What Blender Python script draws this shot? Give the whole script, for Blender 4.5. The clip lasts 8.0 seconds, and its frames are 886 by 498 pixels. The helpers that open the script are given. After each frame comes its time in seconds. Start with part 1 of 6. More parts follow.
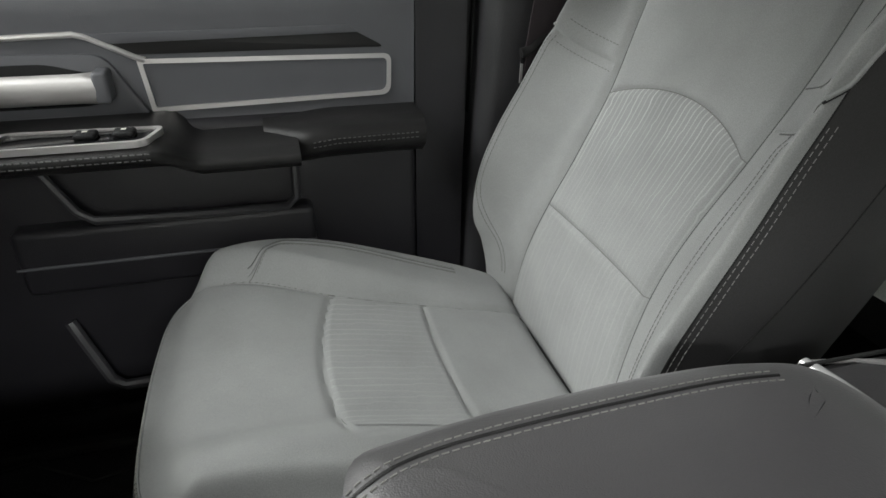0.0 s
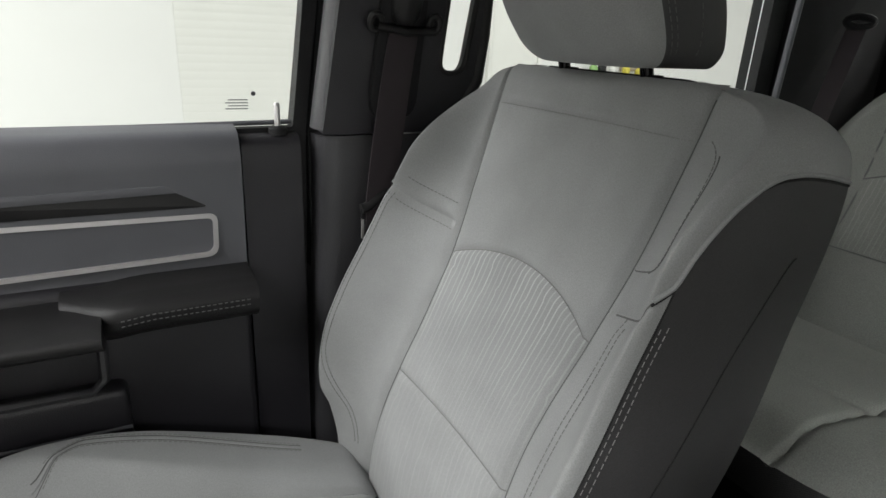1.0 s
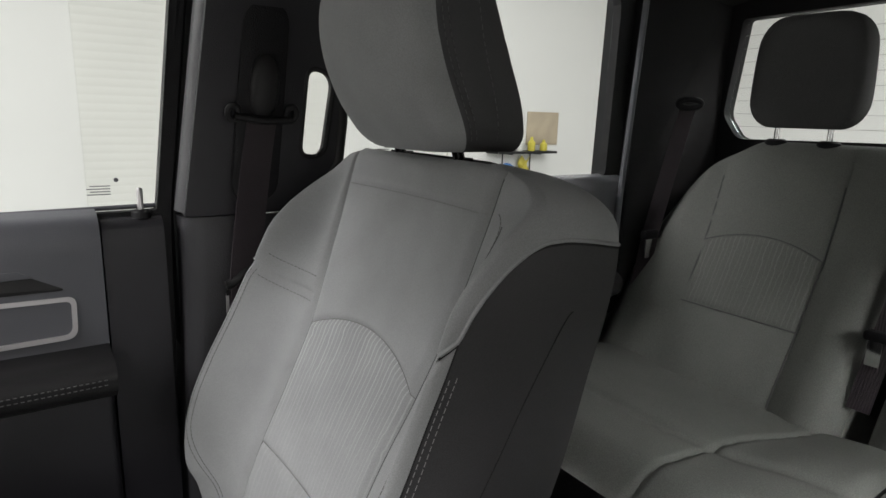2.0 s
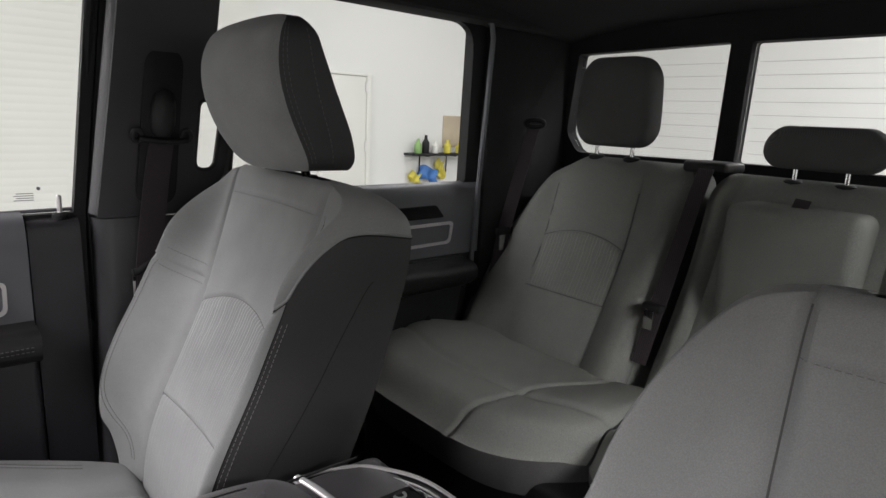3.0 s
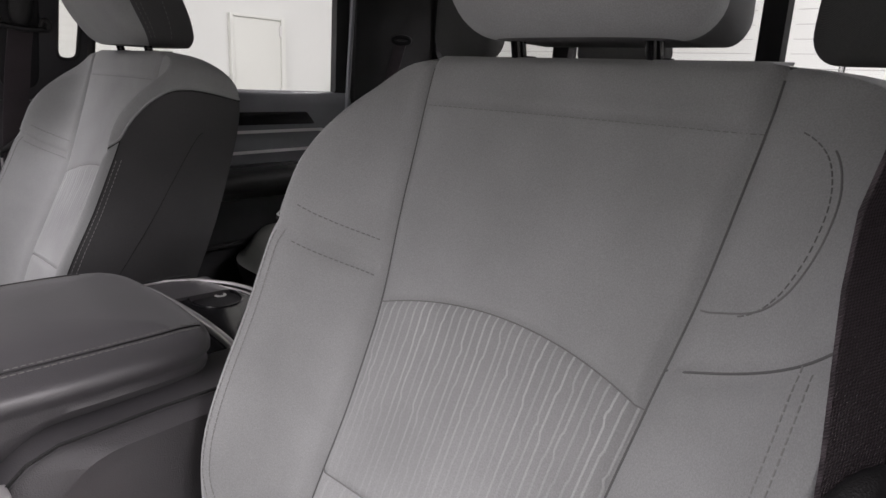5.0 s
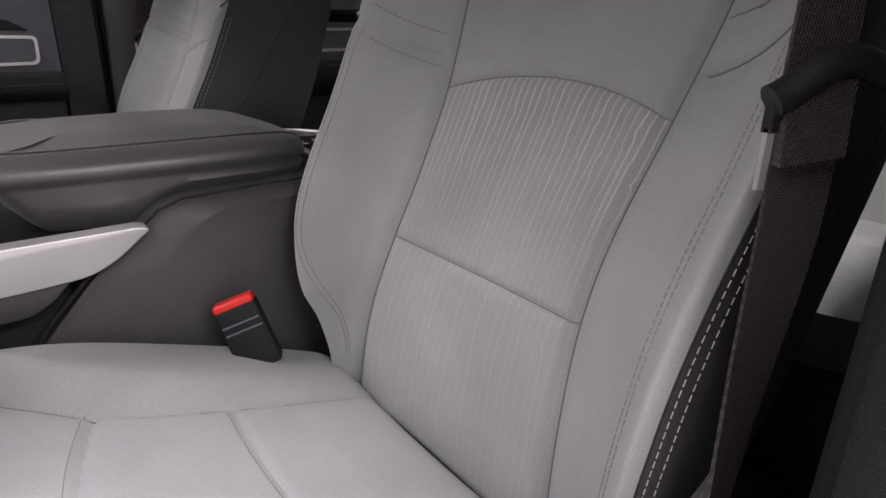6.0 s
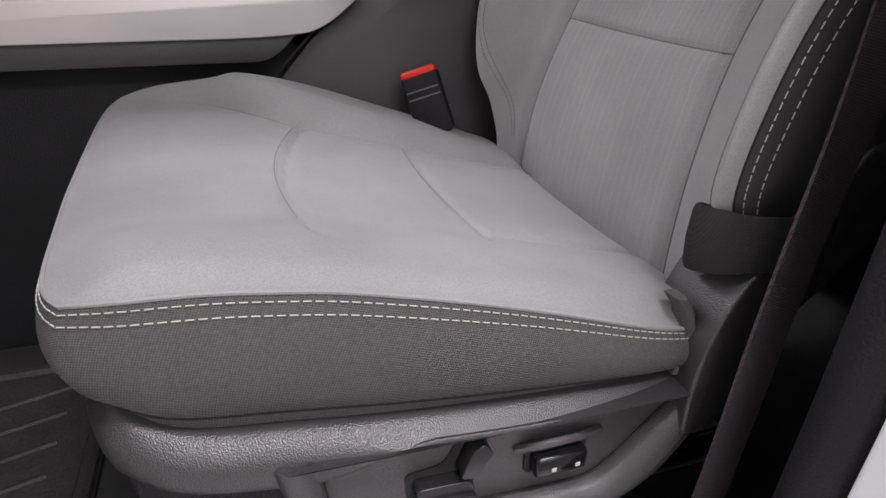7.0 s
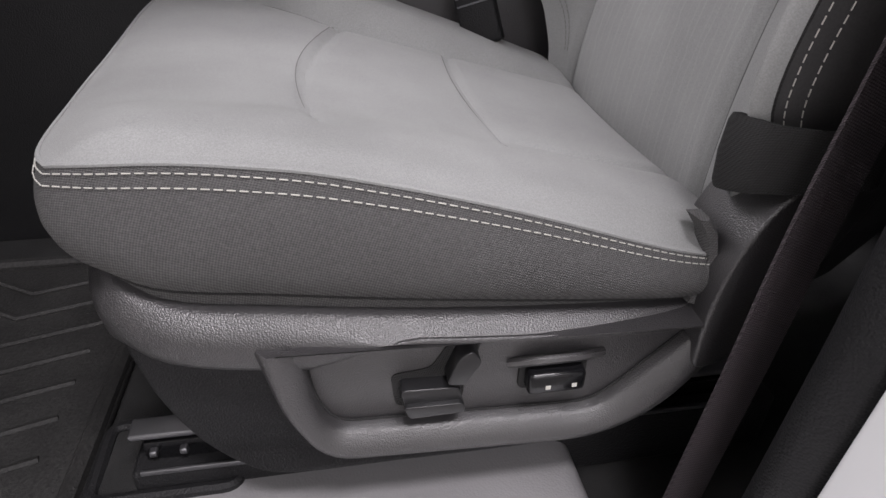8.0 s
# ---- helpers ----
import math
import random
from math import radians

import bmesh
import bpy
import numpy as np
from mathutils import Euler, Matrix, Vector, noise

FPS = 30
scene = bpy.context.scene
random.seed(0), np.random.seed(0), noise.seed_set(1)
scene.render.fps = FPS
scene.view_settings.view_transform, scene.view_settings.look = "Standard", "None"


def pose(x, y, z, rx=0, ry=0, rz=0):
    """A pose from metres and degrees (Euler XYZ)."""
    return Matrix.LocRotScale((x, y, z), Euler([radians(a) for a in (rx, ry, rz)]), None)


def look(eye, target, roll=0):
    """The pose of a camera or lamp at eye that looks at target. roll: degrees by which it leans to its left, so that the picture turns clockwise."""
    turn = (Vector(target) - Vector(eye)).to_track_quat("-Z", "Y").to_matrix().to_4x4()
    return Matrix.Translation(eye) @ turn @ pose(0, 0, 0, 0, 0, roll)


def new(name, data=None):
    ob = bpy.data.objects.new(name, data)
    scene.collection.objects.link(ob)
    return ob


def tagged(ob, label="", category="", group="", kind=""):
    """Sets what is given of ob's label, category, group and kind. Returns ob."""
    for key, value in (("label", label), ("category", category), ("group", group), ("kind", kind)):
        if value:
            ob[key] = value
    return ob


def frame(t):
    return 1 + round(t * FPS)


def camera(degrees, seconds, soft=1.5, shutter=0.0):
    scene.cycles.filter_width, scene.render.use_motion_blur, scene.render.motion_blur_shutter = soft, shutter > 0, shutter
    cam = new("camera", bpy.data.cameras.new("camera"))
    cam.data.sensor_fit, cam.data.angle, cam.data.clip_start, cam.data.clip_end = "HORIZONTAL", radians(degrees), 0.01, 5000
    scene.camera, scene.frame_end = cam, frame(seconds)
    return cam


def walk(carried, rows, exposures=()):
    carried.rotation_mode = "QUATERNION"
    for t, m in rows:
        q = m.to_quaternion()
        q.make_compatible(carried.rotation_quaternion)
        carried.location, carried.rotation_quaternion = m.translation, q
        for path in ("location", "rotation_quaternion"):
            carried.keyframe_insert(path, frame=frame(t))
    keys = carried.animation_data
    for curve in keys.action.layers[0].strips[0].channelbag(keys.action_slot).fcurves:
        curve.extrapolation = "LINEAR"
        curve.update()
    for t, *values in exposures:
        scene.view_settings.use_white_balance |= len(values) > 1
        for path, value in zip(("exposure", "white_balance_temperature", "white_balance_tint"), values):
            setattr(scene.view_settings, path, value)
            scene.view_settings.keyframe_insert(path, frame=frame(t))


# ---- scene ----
cam = camera(72.0, 8.0)
PATH = [
    (0, (-0.282, -0.121, 0.962), (0.197, 1.563, -0.003), 0.8),
    (0.5, (-0.264, -0.057, 0.978), (0.422, 1.607, 0.106), 2.0),
    (1, (-0.207, -0.043, 1.018), (0.683, 1.622, 0.356), 2.5),
    (1.5, (-0.184, -0.068, 1.042), (0.886, 1.538, 0.518), 2.6),
    (1.7, (-0.147, -0.091, 1.027), (0.927, 1.536, 0.579), 1.8),
    (2.8, (-0.191, -0.376, 1.085), (1.08, 1.108, 0.658), 2.6),
    (3, (-0.206, -0.443, 1.088), (1.084, 1.026, 0.664), 2.6),
    (3.5, (-0.205, -0.578, 1.096), (1.133, 0.848, 0.675), 2.6),
    (4, (-0.179, -0.659, 1.07), (1.208, 0.719, 0.65), 2.7),
    (4.2, (-0.182, -0.688, 1.059), (1.223, 0.672, 0.636), 2.7),
    (5.3, (-0.228, -0.773, 0.922), (1.194, 0.506, 0.34), 3.1),
    (5.5, (-0.24, -0.79, 0.896), (1.173, 0.486, 0.285), 2.7),
    (6, (-0.252, -0.869, 0.818), (0.89, 0.619, 0.125), 0.9),
    (6.5, (-0.277, -0.952, 0.729), (0.572, 0.687, -0.042), 0.5),
    (7, (-0.276, -0.996, 0.678), (0.282, 0.699, -0.225), 0.7),
    (7.5, (-0.249, -1.002, 0.647), (0.136, 0.678, -0.367), 1.1),
    (8, (-0.225, -1.005, 0.646), (0.07, 0.655, -0.43), 1.1),
]
EXPOSURES = [
    (0, 0.96, 6500, 4),
    (0.5, 1.08, 6500, 5),
    (1, 1.00, 6500, 7),
    (1.7, 0.80, 6500, 9),
    (3, 0.86, 6500, 13),
    (4.2, 1.02, 6500, 15),
    (5.3, 0.70, 6500, 19),
    (6, 0.45, 6500, 20),
    (6.5, 0.28, 6500, 20),
    (7, 0.06, 6500, 19),
    (8, 0.06, 6500, 17),
]
walk(cam, [(t, look(eye, target, roll)) for t, eye, target, roll in PATH], EXPOSURES)

# ---- world and lights ----
world = bpy.data.worlds.new("world")
scene.world = world
world.use_nodes = True
bg = world.node_tree.nodes["Background"]
bg.inputs[0].default_value = (0.9, 0.95, 1.0, 1)
bg.inputs[1].default_value = 0.15


def area_lamp(name, eye, target, sx, sy, watts, color=(1.0, 0.99, 1.0)):
    data = bpy.data.lights.new(name, "AREA")
    data.shape, data.size, data.size_y, data.energy, data.color = "RECTANGLE", sx, sy, watts, color
    ob = new(name, data)
    ob.matrix_world = look(eye, target)
    return ob


CEIL = 3.4
for lx, ly, sx, sy, watts in ((-3.2, 2.40, 1.4, 1.6, 58), (0.26, -2.05, 1.2, 0.4, 92), (0.2, -4.8, 3.0, 0.8, 140), (-3.6, 0.4, 3.0, 4.0, 165), (3.4, 3.0, 1.4, 0.4, 18), (3.2, -2.6, 1.4, 0.4, 34), (5.2, 0.0, 1.4, 0.4, 42)):
    area_lamp("ceiling_lamp", (lx, ly, CEIL - 0.06), (lx, ly + 0.001, 0), sx, sy, watts)


# ---- materials ----
def mat(name, color, rough=0.6, metal=0.0, var=0.12, scale=6.0, bump=0.0, bscale=300.0, voronoi=False, spec=0.5, sheen=0.0, fine=0.0, deep=0.001):
    m = bpy.data.materials.new(name)
    m.use_nodes = True
    nt = m.node_tree
    p = nt.nodes["Principled BSDF"]
    p.inputs["Roughness"].default_value = rough
    p.inputs["Metallic"].default_value = metal
    p.inputs["Specular IOR Level"].default_value = spec
    p.inputs["Sheen Weight"].default_value = sheen
    tc = nt.nodes.new("ShaderNodeTexCoord")
    n1 = nt.nodes.new("ShaderNodeTexNoise")
    n1.inputs["Scale"].default_value = scale
    n1.inputs["Detail"].default_value = 5
    nt.links.new(tc.outputs["Object"], n1.inputs["Vector"])
    ramp = nt.nodes.new("ShaderNodeMapRange")
    ramp.inputs["From Min"].default_value, ramp.inputs["From Max"].default_value = 0.3, 0.7
    ramp.inputs["To Min"].default_value, ramp.inputs["To Max"].default_value = 1 - var, 1 + var
    nt.links.new(n1.outputs[0], ramp.inputs["Value"])
    mix = nt.nodes.new("ShaderNodeMix")
    mix.data_type, mix.blend_type = "RGBA", "MULTIPLY"
    mix.inputs["Factor"].default_value = 1.0
    mix.inputs[6].default_value = (*color, 1)
    fac = ramp.outputs[0]
    if fine:
        n3 = nt.nodes.new("ShaderNodeTexNoise")
        n3.inputs["Scale"].default_value = bscale * 0.7
        n3.inputs["Detail"].default_value = 2
        nt.links.new(tc.outputs["Object"], n3.inputs["Vector"])
        r3 = nt.nodes.new("ShaderNodeMapRange")
        r3.inputs["From Min"].default_value, r3.inputs["From Max"].default_value = 0.3, 0.7
        r3.inputs["To Min"].default_value, r3.inputs["To Max"].default_value = 1 - fine, 1 + fine
        nt.links.new(n3.outputs[0], r3.inputs["Value"])
        mu = nt.nodes.new("ShaderNodeMath")
        mu.operation = "MULTIPLY"
        nt.links.new(fac, mu.inputs[0])
        nt.links.new(r3.outputs[0], mu.inputs[1])
        fac = mu.outputs[0]
    nt.links.new(fac, mix.inputs[7])
    nt.links.new(mix.outputs[2], p.inputs["Base Color"])
    if bump:
        t = nt.nodes.new("ShaderNodeTexVoronoi" if voronoi else "ShaderNodeTexNoise")
        t.inputs["Scale"].default_value = bscale
        if not voronoi:
            t.inputs["Detail"].default_value = 3
        nt.links.new(tc.outputs["Object"], t.inputs["Vector"])
        b = nt.nodes.new("ShaderNodeBump")
        b.inputs["Strength"].default_value = bump
        b.inputs["Distance"].default_value = deep
        b.invert = voronoi
        nt.links.new(t.outputs[0], b.inputs["Height"])
        nt.links.new(b.outputs[0], p.inputs["Normal"])
    return m


FABRIC = mat("grey_seat_cloth", (0.30, 0.305, 0.302), 0.92, 0, 0.09, 11, 0.35, 1400, fine=0.11, spec=0.2, sheen=0.15)
RIBBED = mat("ribbed_seat_cloth", (0.30, 0.305, 0.302), 0.92, 0, 0.09, 11, 0.35, 1400, fine=0.11, spec=0.2, sheen=0.15)
FAINTRIB = mat("faint_ribbed_cloth", (0.30, 0.305, 0.302), 0.92, 0, 0.09, 11, 0.35, 1400, fine=0.11, spec=0.2, sheen=0.15)
CUSHRIB = mat("cushion_ribbed_cloth", (0.30, 0.305, 0.302), 0.92, 0, 0.09, 11, 0.35, 1400, fine=0.11, spec=0.2, sheen=0.15)
DARKCLOTH = mat("dark_seat_cloth", (0.096, 0.095, 0.095), 0.9, 0, 0.08, 6, 0.5, 800, fine=0.15, spec=0.25)
# bench cloth: like the front's, with the rear's dimmer light put into its colour
DIMREARCLOTH = mat("dimmed_rear_cloth", (0.205, 0.21, 0.194), 0.92, 0, 0.06, 5, 0.5, 800, fine=0.16, spec=0.2)
DIMREARRIB = mat("dimmed_rear_ribs", (0.205, 0.21, 0.194), 0.92, 0, 0.06, 5, 0.5, 800, fine=0.16, spec=0.2)
SEAM = mat("seam_thread", (0.120, 0.120, 0.118), 0.9)
FAINTSEAM = mat("grey_seam_thread", (0.185, 0.185, 0.18), 0.9)
THREAD = mat("light_thread", (0.55, 0.54, 0.50), 0.8)
LEATHER = mat("black_vinyl", (0.018, 0.0175, 0.018), 0.42, 0, 0.08, 8, 0.25, 900, voronoi=True, spec=0.35)
SWITCH = mat("switch_plastic", (0.016, 0.016, 0.017), 0.32)
RISER = mat("grey_riser_plastic", (0.24, 0.235, 0.24), 0.34, 0, 0.10, 6, 0.3, 500, voronoi=True, spec=0.7)
STEEL = mat("dull_steel", (0.22, 0.22, 0.23), 0.4, 0.9, 0.1, 10)
PALETHREAD = mat("pale_thread", (0.30, 0.30, 0.29), 0.8)
LIDTHREAD = mat("lid_thread", (0.21, 0.205, 0.195), 0.8)
SEWN = mat("seat_thread", (0.16, 0.16, 0.155), 0.9)
PALESTITCH = mat("grey_thread", (0.235, 0.235, 0.228), 0.8)
WALLVINYL = mat("moulded_grey_plastic", (0.062, 0.059, 0.062), 0.42, 0, 0.08, 8, 0.3, 800, voronoi=True)
GREYVINYL = mat("grey_vinyl", (0.060, 0.057, 0.060), 0.44, 0, 0.06, 8, 0.2, 800, voronoi=True, spec=1.0, sheen=0.12)
GREYVINYL.node_tree.nodes["Principled BSDF"].inputs["Coat Weight"].default_value = 0.25
GREYVINYL.node_tree.nodes["Principled BSDF"].inputs["Coat Roughness"].default_value = 0.25
PLASTIC = mat("black_plastic", (0.016, 0.016, 0.017), 0.52, 0, 0.1, 10, 0.5, 600, voronoi=True, spec=0.22)
DOORBLACK = mat("black_door_plastic", (0.026, 0.025, 0.029), 0.40, 0, 0.08, 10, 0.3, 700, voronoi=True)
GRAIN = mat("grained_plastic", (0.036, 0.0345, 0.036), 0.38, 0, 0.10, 12, 0.5, 900, voronoi=True, deep=0.0006, spec=1.0)
GREYPLASTIC = mat("slate_plastic", (0.122, 0.124, 0.136), 0.5, 0, 0.06, 10, 0.15, 700, voronoi=True)
SILVER = mat("satin_silver", (0.70, 0.68, 0.68), 0.34, 0.65, 0.04, 10)
BRIGHT = mat("bright_trim", (0.88, 0.87, 0.87), 0.26, 0.55, 0.03, 10)
CHROME = mat("chrome", (0.8, 0.8, 0.8), 0.12, 1.0, 0.02, 10)
GLOSS = mat("gloss_black", (0.008, 0.008, 0.009), 0.14, 0, 0.05, 10, spec=0.35)
WEB = mat("belt_webbing", (0.052, 0.042, 0.047), 0.55, 0, 0.08, 20, 0.5, 600, spec=0.35)
BACKCLOTH = mat("smooth_dark_back", (0.058, 0.057, 0.058), 0.62, 0, 0.08, 7, 0.3, 900, fine=0.08, spec=0.3)
STRAPCLOTH = mat("black_strap_cloth", (0.030, 0.030, 0.030), 0.9, 0, 0.08, 12, 0.5, 700, spec=0.2)
PILLAR = mat("pillar_plastic", (0.062, 0.061, 0.066), 0.36, 0, 0.06, 8, 0.3, 600, voronoi=True)
# pillar plastic made lighter: the highlight on the rounded corner, as colour
LITCORNER = mat("highlight_pillar_plastic", (0.085, 0.084, 0.088), 0.34, 0, 0.06, 8, 0.2, 700, voronoi=True)
HEADLINER = mat("dark_headliner", (0.018, 0.017, 0.018), 0.95, 0, 0.1, 10, 0.3, 500)
CARPET = mat("black_carpet", (0.02, 0.02, 0.02), 1.0, 0, 0.3, 20, 1.0, 900)
RUBBER = mat("rubber_mat", (0.018, 0.0175, 0.017), 0.7, 0, 0.35, 14, 1.0, 420, fine=0.5)
WHITEPAINT = mat("white_body_paint", (0.82, 0.83, 0.84), 0.2, 0, 0.02, 5)
RED = mat("red_button", (0.85, 0.03, 0.02), 0.4, 0, 0.03, 10)
WALLPAINT = mat("white_wall_paint", (0.75, 0.75, 0.728), 0.8, 0, 0.03, 0.8, 0.1, 60)
DOORPAINT = mat("white_door_paint", (0.72, 0.72, 0.68), 0.5, 0, 0.03, 1.5)
CONCRETE = mat("concrete_floor", (0.26, 0.25, 0.24), 0.6, 0, 0.15, 1.5, 0.2, 80)
YELLOW = mat("yellow_plastic", (0.58, 0.50, 0.07), 0.5)
BLUE = mat("blue_plastic", (0.05, 0.17, 0.46), 0.5)
GREEN = mat("green_plastic", (0.22, 0.38, 0.13), 0.5)
BOARD = mat("brown_panel", (0.45, 0.38, 0.28), 0.8)
GLASS = bpy.data.materials.new("clear_glass")
GLASS.use_nodes = True
gp = GLASS.node_tree.nodes["Principled BSDF"]
gp.inputs["Base Color"].default_value = (0.93, 0.96, 0.94, 1)
gp.inputs["Roughness"].default_value = 0.0
gp.inputs["Transmission Weight"].default_value = 1.0
gp.inputs["IOR"].default_value = 1.1


def weave(m, period, tone, depth):
    """A fine woven grid in a cloth: threads over and under, at true size."""
    nt = m.node_tree
    p = nt.nodes["Principled BSDF"]

    def node(op, a, b=None):
        n = nt.nodes.new("ShaderNodeMath")
        n.operation = op
        for i, v in enumerate((a, b)):
            if v is None:
                continue
            if isinstance(v, (int, float)):
                n.inputs[i].default_value = v
            else:
                nt.links.new(v, n.inputs[i])
        return n.outputs[0]
    tc = nt.nodes.new("ShaderNodeTexCoord")
    sep = nt.nodes.new("ShaderNodeSeparateXYZ")
    nt.links.new(tc.outputs["Object"], sep.inputs[0])
    k = 2 * math.pi / period
    yz = node("ADD", sep.outputs[1], sep.outputs[2])
    a = node("SINE", node("MULTIPLY", node("ADD", sep.outputs[0], node("MULTIPLY", yz, 0.45)), k))
    b = node("SINE", node("MULTIPLY", node("SUBTRACT", yz, node("MULTIPLY", sep.outputs[0], 0.45)), k))
    h = node("MULTIPLY", a, b)
    old = p.inputs["Base Color"].links[0].from_socket
    mix = nt.nodes.new("ShaderNodeMix")
    mix.data_type, mix.blend_type = "RGBA", "MULTIPLY"
    mix.inputs["Factor"].default_value = 1.0
    nt.links.new(old, mix.inputs[6])
    nt.links.new(node("ADD", node("MULTIPLY", h, tone), 1.0), mix.inputs[7])
    nt.links.new(mix.outputs[2], p.inputs["Base Color"])
    bp = nt.nodes.new("ShaderNodeBump")
    bp.inputs["Strength"].default_value, bp.inputs["Distance"].default_value = depth, 0.0006
    nt.links.new(h, bp.inputs["Height"])
    nt.links.new(p.inputs["Normal"].links[0].from_socket, bp.inputs["Normal"])
    nt.links.new(bp.outputs[0], p.inputs["Normal"])


weave(DARKCLOTH, 0.0025, 0.34, 0.5)
weave(STRAPCLOTH, 0.0024, 0.35, 0.5)
weave(WEB, 0.0026, 0.7, 0.8)


def ribs(m, count, low, high, gain, start=0.0):
    """Weaves pale ribs with small jogs into a cloth, along the panel's length; low, high: their strength at its two ends."""
    nt = m.node_tree
    p = nt.nodes["Principled BSDF"]

    def math_node(op, a, b=None, c=None):
        n = nt.nodes.new("ShaderNodeMath")
        n.operation = op
        for i, v in enumerate((a, b, c)):
            if v is None:
                continue
            if isinstance(v, (int, float)):
                n.inputs[i].default_value = v
            else:
                nt.links.new(v, n.inputs[i])
        return n.outputs[0]

    def smooth(v, a, b, lo, hi):
        n = nt.nodes.new("ShaderNodeMapRange")
        n.interpolation_type = "SMOOTHSTEP"
        for key, val in (("Value", v), ("From Min", a), ("From Max", b), ("To Min", lo), ("To Max", hi)):
            if isinstance(val, (int, float)):
                n.inputs[key].default_value = val
            else:
                nt.links.new(val, n.inputs[key])
        return n.outputs[0]
    uv = nt.nodes.new("ShaderNodeUVMap")
    sep = nt.nodes.new("ShaderNodeSeparateXYZ")
    nt.links.new(uv.outputs[0], sep.inputs[0])
    un = math_node("MULTIPLY", sep.outputs[0], count)
    cell, inside = math_node("FLOOR", un), math_node("FRACT", un)
    rnd = nt.nodes.new("ShaderNodeTexWhiteNoise")
    rnd.noise_dimensions = "1D"
    nt.links.new(cell, rnd.inputs["W"])
    rnd2 = nt.nodes.new("ShaderNodeTexWhiteNoise")
    rnd2.noise_dimensions = "1D"
    nt.links.new(math_node("ADD", cell, 31.7), rnd2.inputs["W"])
    rnd3 = nt.nodes.new("ShaderNodeTexWhiteNoise")
    rnd3.noise_dimensions = "1D"
    nt.links.new(math_node("ADD", cell, 77.3), rnd3.inputs["W"])
    r = math_node("ADD", math_node("MULTIPLY", rnd.outputs[0], 0.7), 0.25)
    r2 = math_node("MULTIPLY", rnd2.outputs[0], 0.9)
    v = sep.outputs[1]
    s1 = smooth(v, math_node("SUBTRACT", r, 0.02), math_node("ADD", r, 0.02), 0.0, 0.24)
    s2 = smooth(v, math_node("SUBTRACT", r2, 0.03), math_node("ADD", r2, 0.03), 0.0, 0.12)
    r3 = math_node("ADD", math_node("MULTIPLY", rnd3.outputs[0], 0.5), 0.45)
    s3 = smooth(v, math_node("SUBTRACT", r3, 0.015), math_node("ADD", r3, 0.015), 0.0, 0.16)
    place = math_node("ADD", math_node("SUBTRACT", math_node("SUBTRACT", s1, s2), s3), 0.52)
    dist = math_node("ABSOLUTE", math_node("SUBTRACT", inside, place))
    line = math_node("MULTIPLY", smooth(dist, 0.06, 0.16, 1.0, 0.0), math_node("ADD", math_node("MULTIPLY", rnd3.outputs[0], 0.75), 0.5))
    fade = smooth(v, start, 1.0, low, high)
    mask = math_node("MULTIPLY", line, fade)
    old = p.inputs["Base Color"].links[0].from_socket
    mix = nt.nodes.new("ShaderNodeMix")
    mix.data_type, mix.blend_type = "RGBA", "MULTIPLY"
    mix.inputs["Factor"].default_value = 1.0
    nt.links.new(old, mix.inputs[6])
    nt.links.new(math_node("MULTIPLY_ADD", mask, gain, 1.0), mix.inputs[7])
    nt.links.new(mix.outputs[2], p.inputs["Base Color"])
    b = nt.nodes.new("ShaderNodeBump")
    b.inputs["Strength"].default_value, b.inputs["Distance"].default_value = 0.5, 0.001
    nt.links.new(mask, b.inputs["Height"])
    nt.links.new(p.inputs["Normal"].links[0].from_socket, b.inputs["Normal"])
    nt.links.new(b.outputs[0], p.inputs["Normal"])


ribs(RIBBED, 32, 0.16, 1.0, 0.56, 0.10)
ribs(FAINTRIB, 26, 0.15, 0.22, 0.4)
ribs(DIMREARRIB, 24, 0.5, 0.8, 0.38)
ribs(CUSHRIB, 26, 0.6, 0.25, 0.26)


# ---- mesh helpers ----
def curve_at(rows, v):
    """Smooth value through the rows (place, value)."""
    n = len(rows)
    if v <= rows[0][0]:
        return rows[0][1]
    if v >= rows[-1][0]:
        return rows[-1][1]
    for i in range(n - 1):
        if v <= rows[i + 1][0]:
            break
    (a, fa), (b, fb) = rows[i], rows[i + 1]
    d = (fb - fa) / (b - a)
    da = d if i == 0 else (fb - rows[i - 1][1]) / (b - rows[i - 1][0])
    db = d if i == n - 2 else (rows[i + 2][1] - fa) / (rows[i + 2][0] - a)
    k, h = (v - a) / (b - a), b - a
    return ((2 * k**3 - 3 * k * k + 1) * fa + (k**3 - 2 * k * k + k) * h * da + (3 * k * k - 2 * k**3) * fb + (k**3 - k * k) * h * db)


def ease(a, b, v):
    k = min(max((v - a) / (b - a), 0.0), 1.0)
    return k * k * (3 - 2 * k)


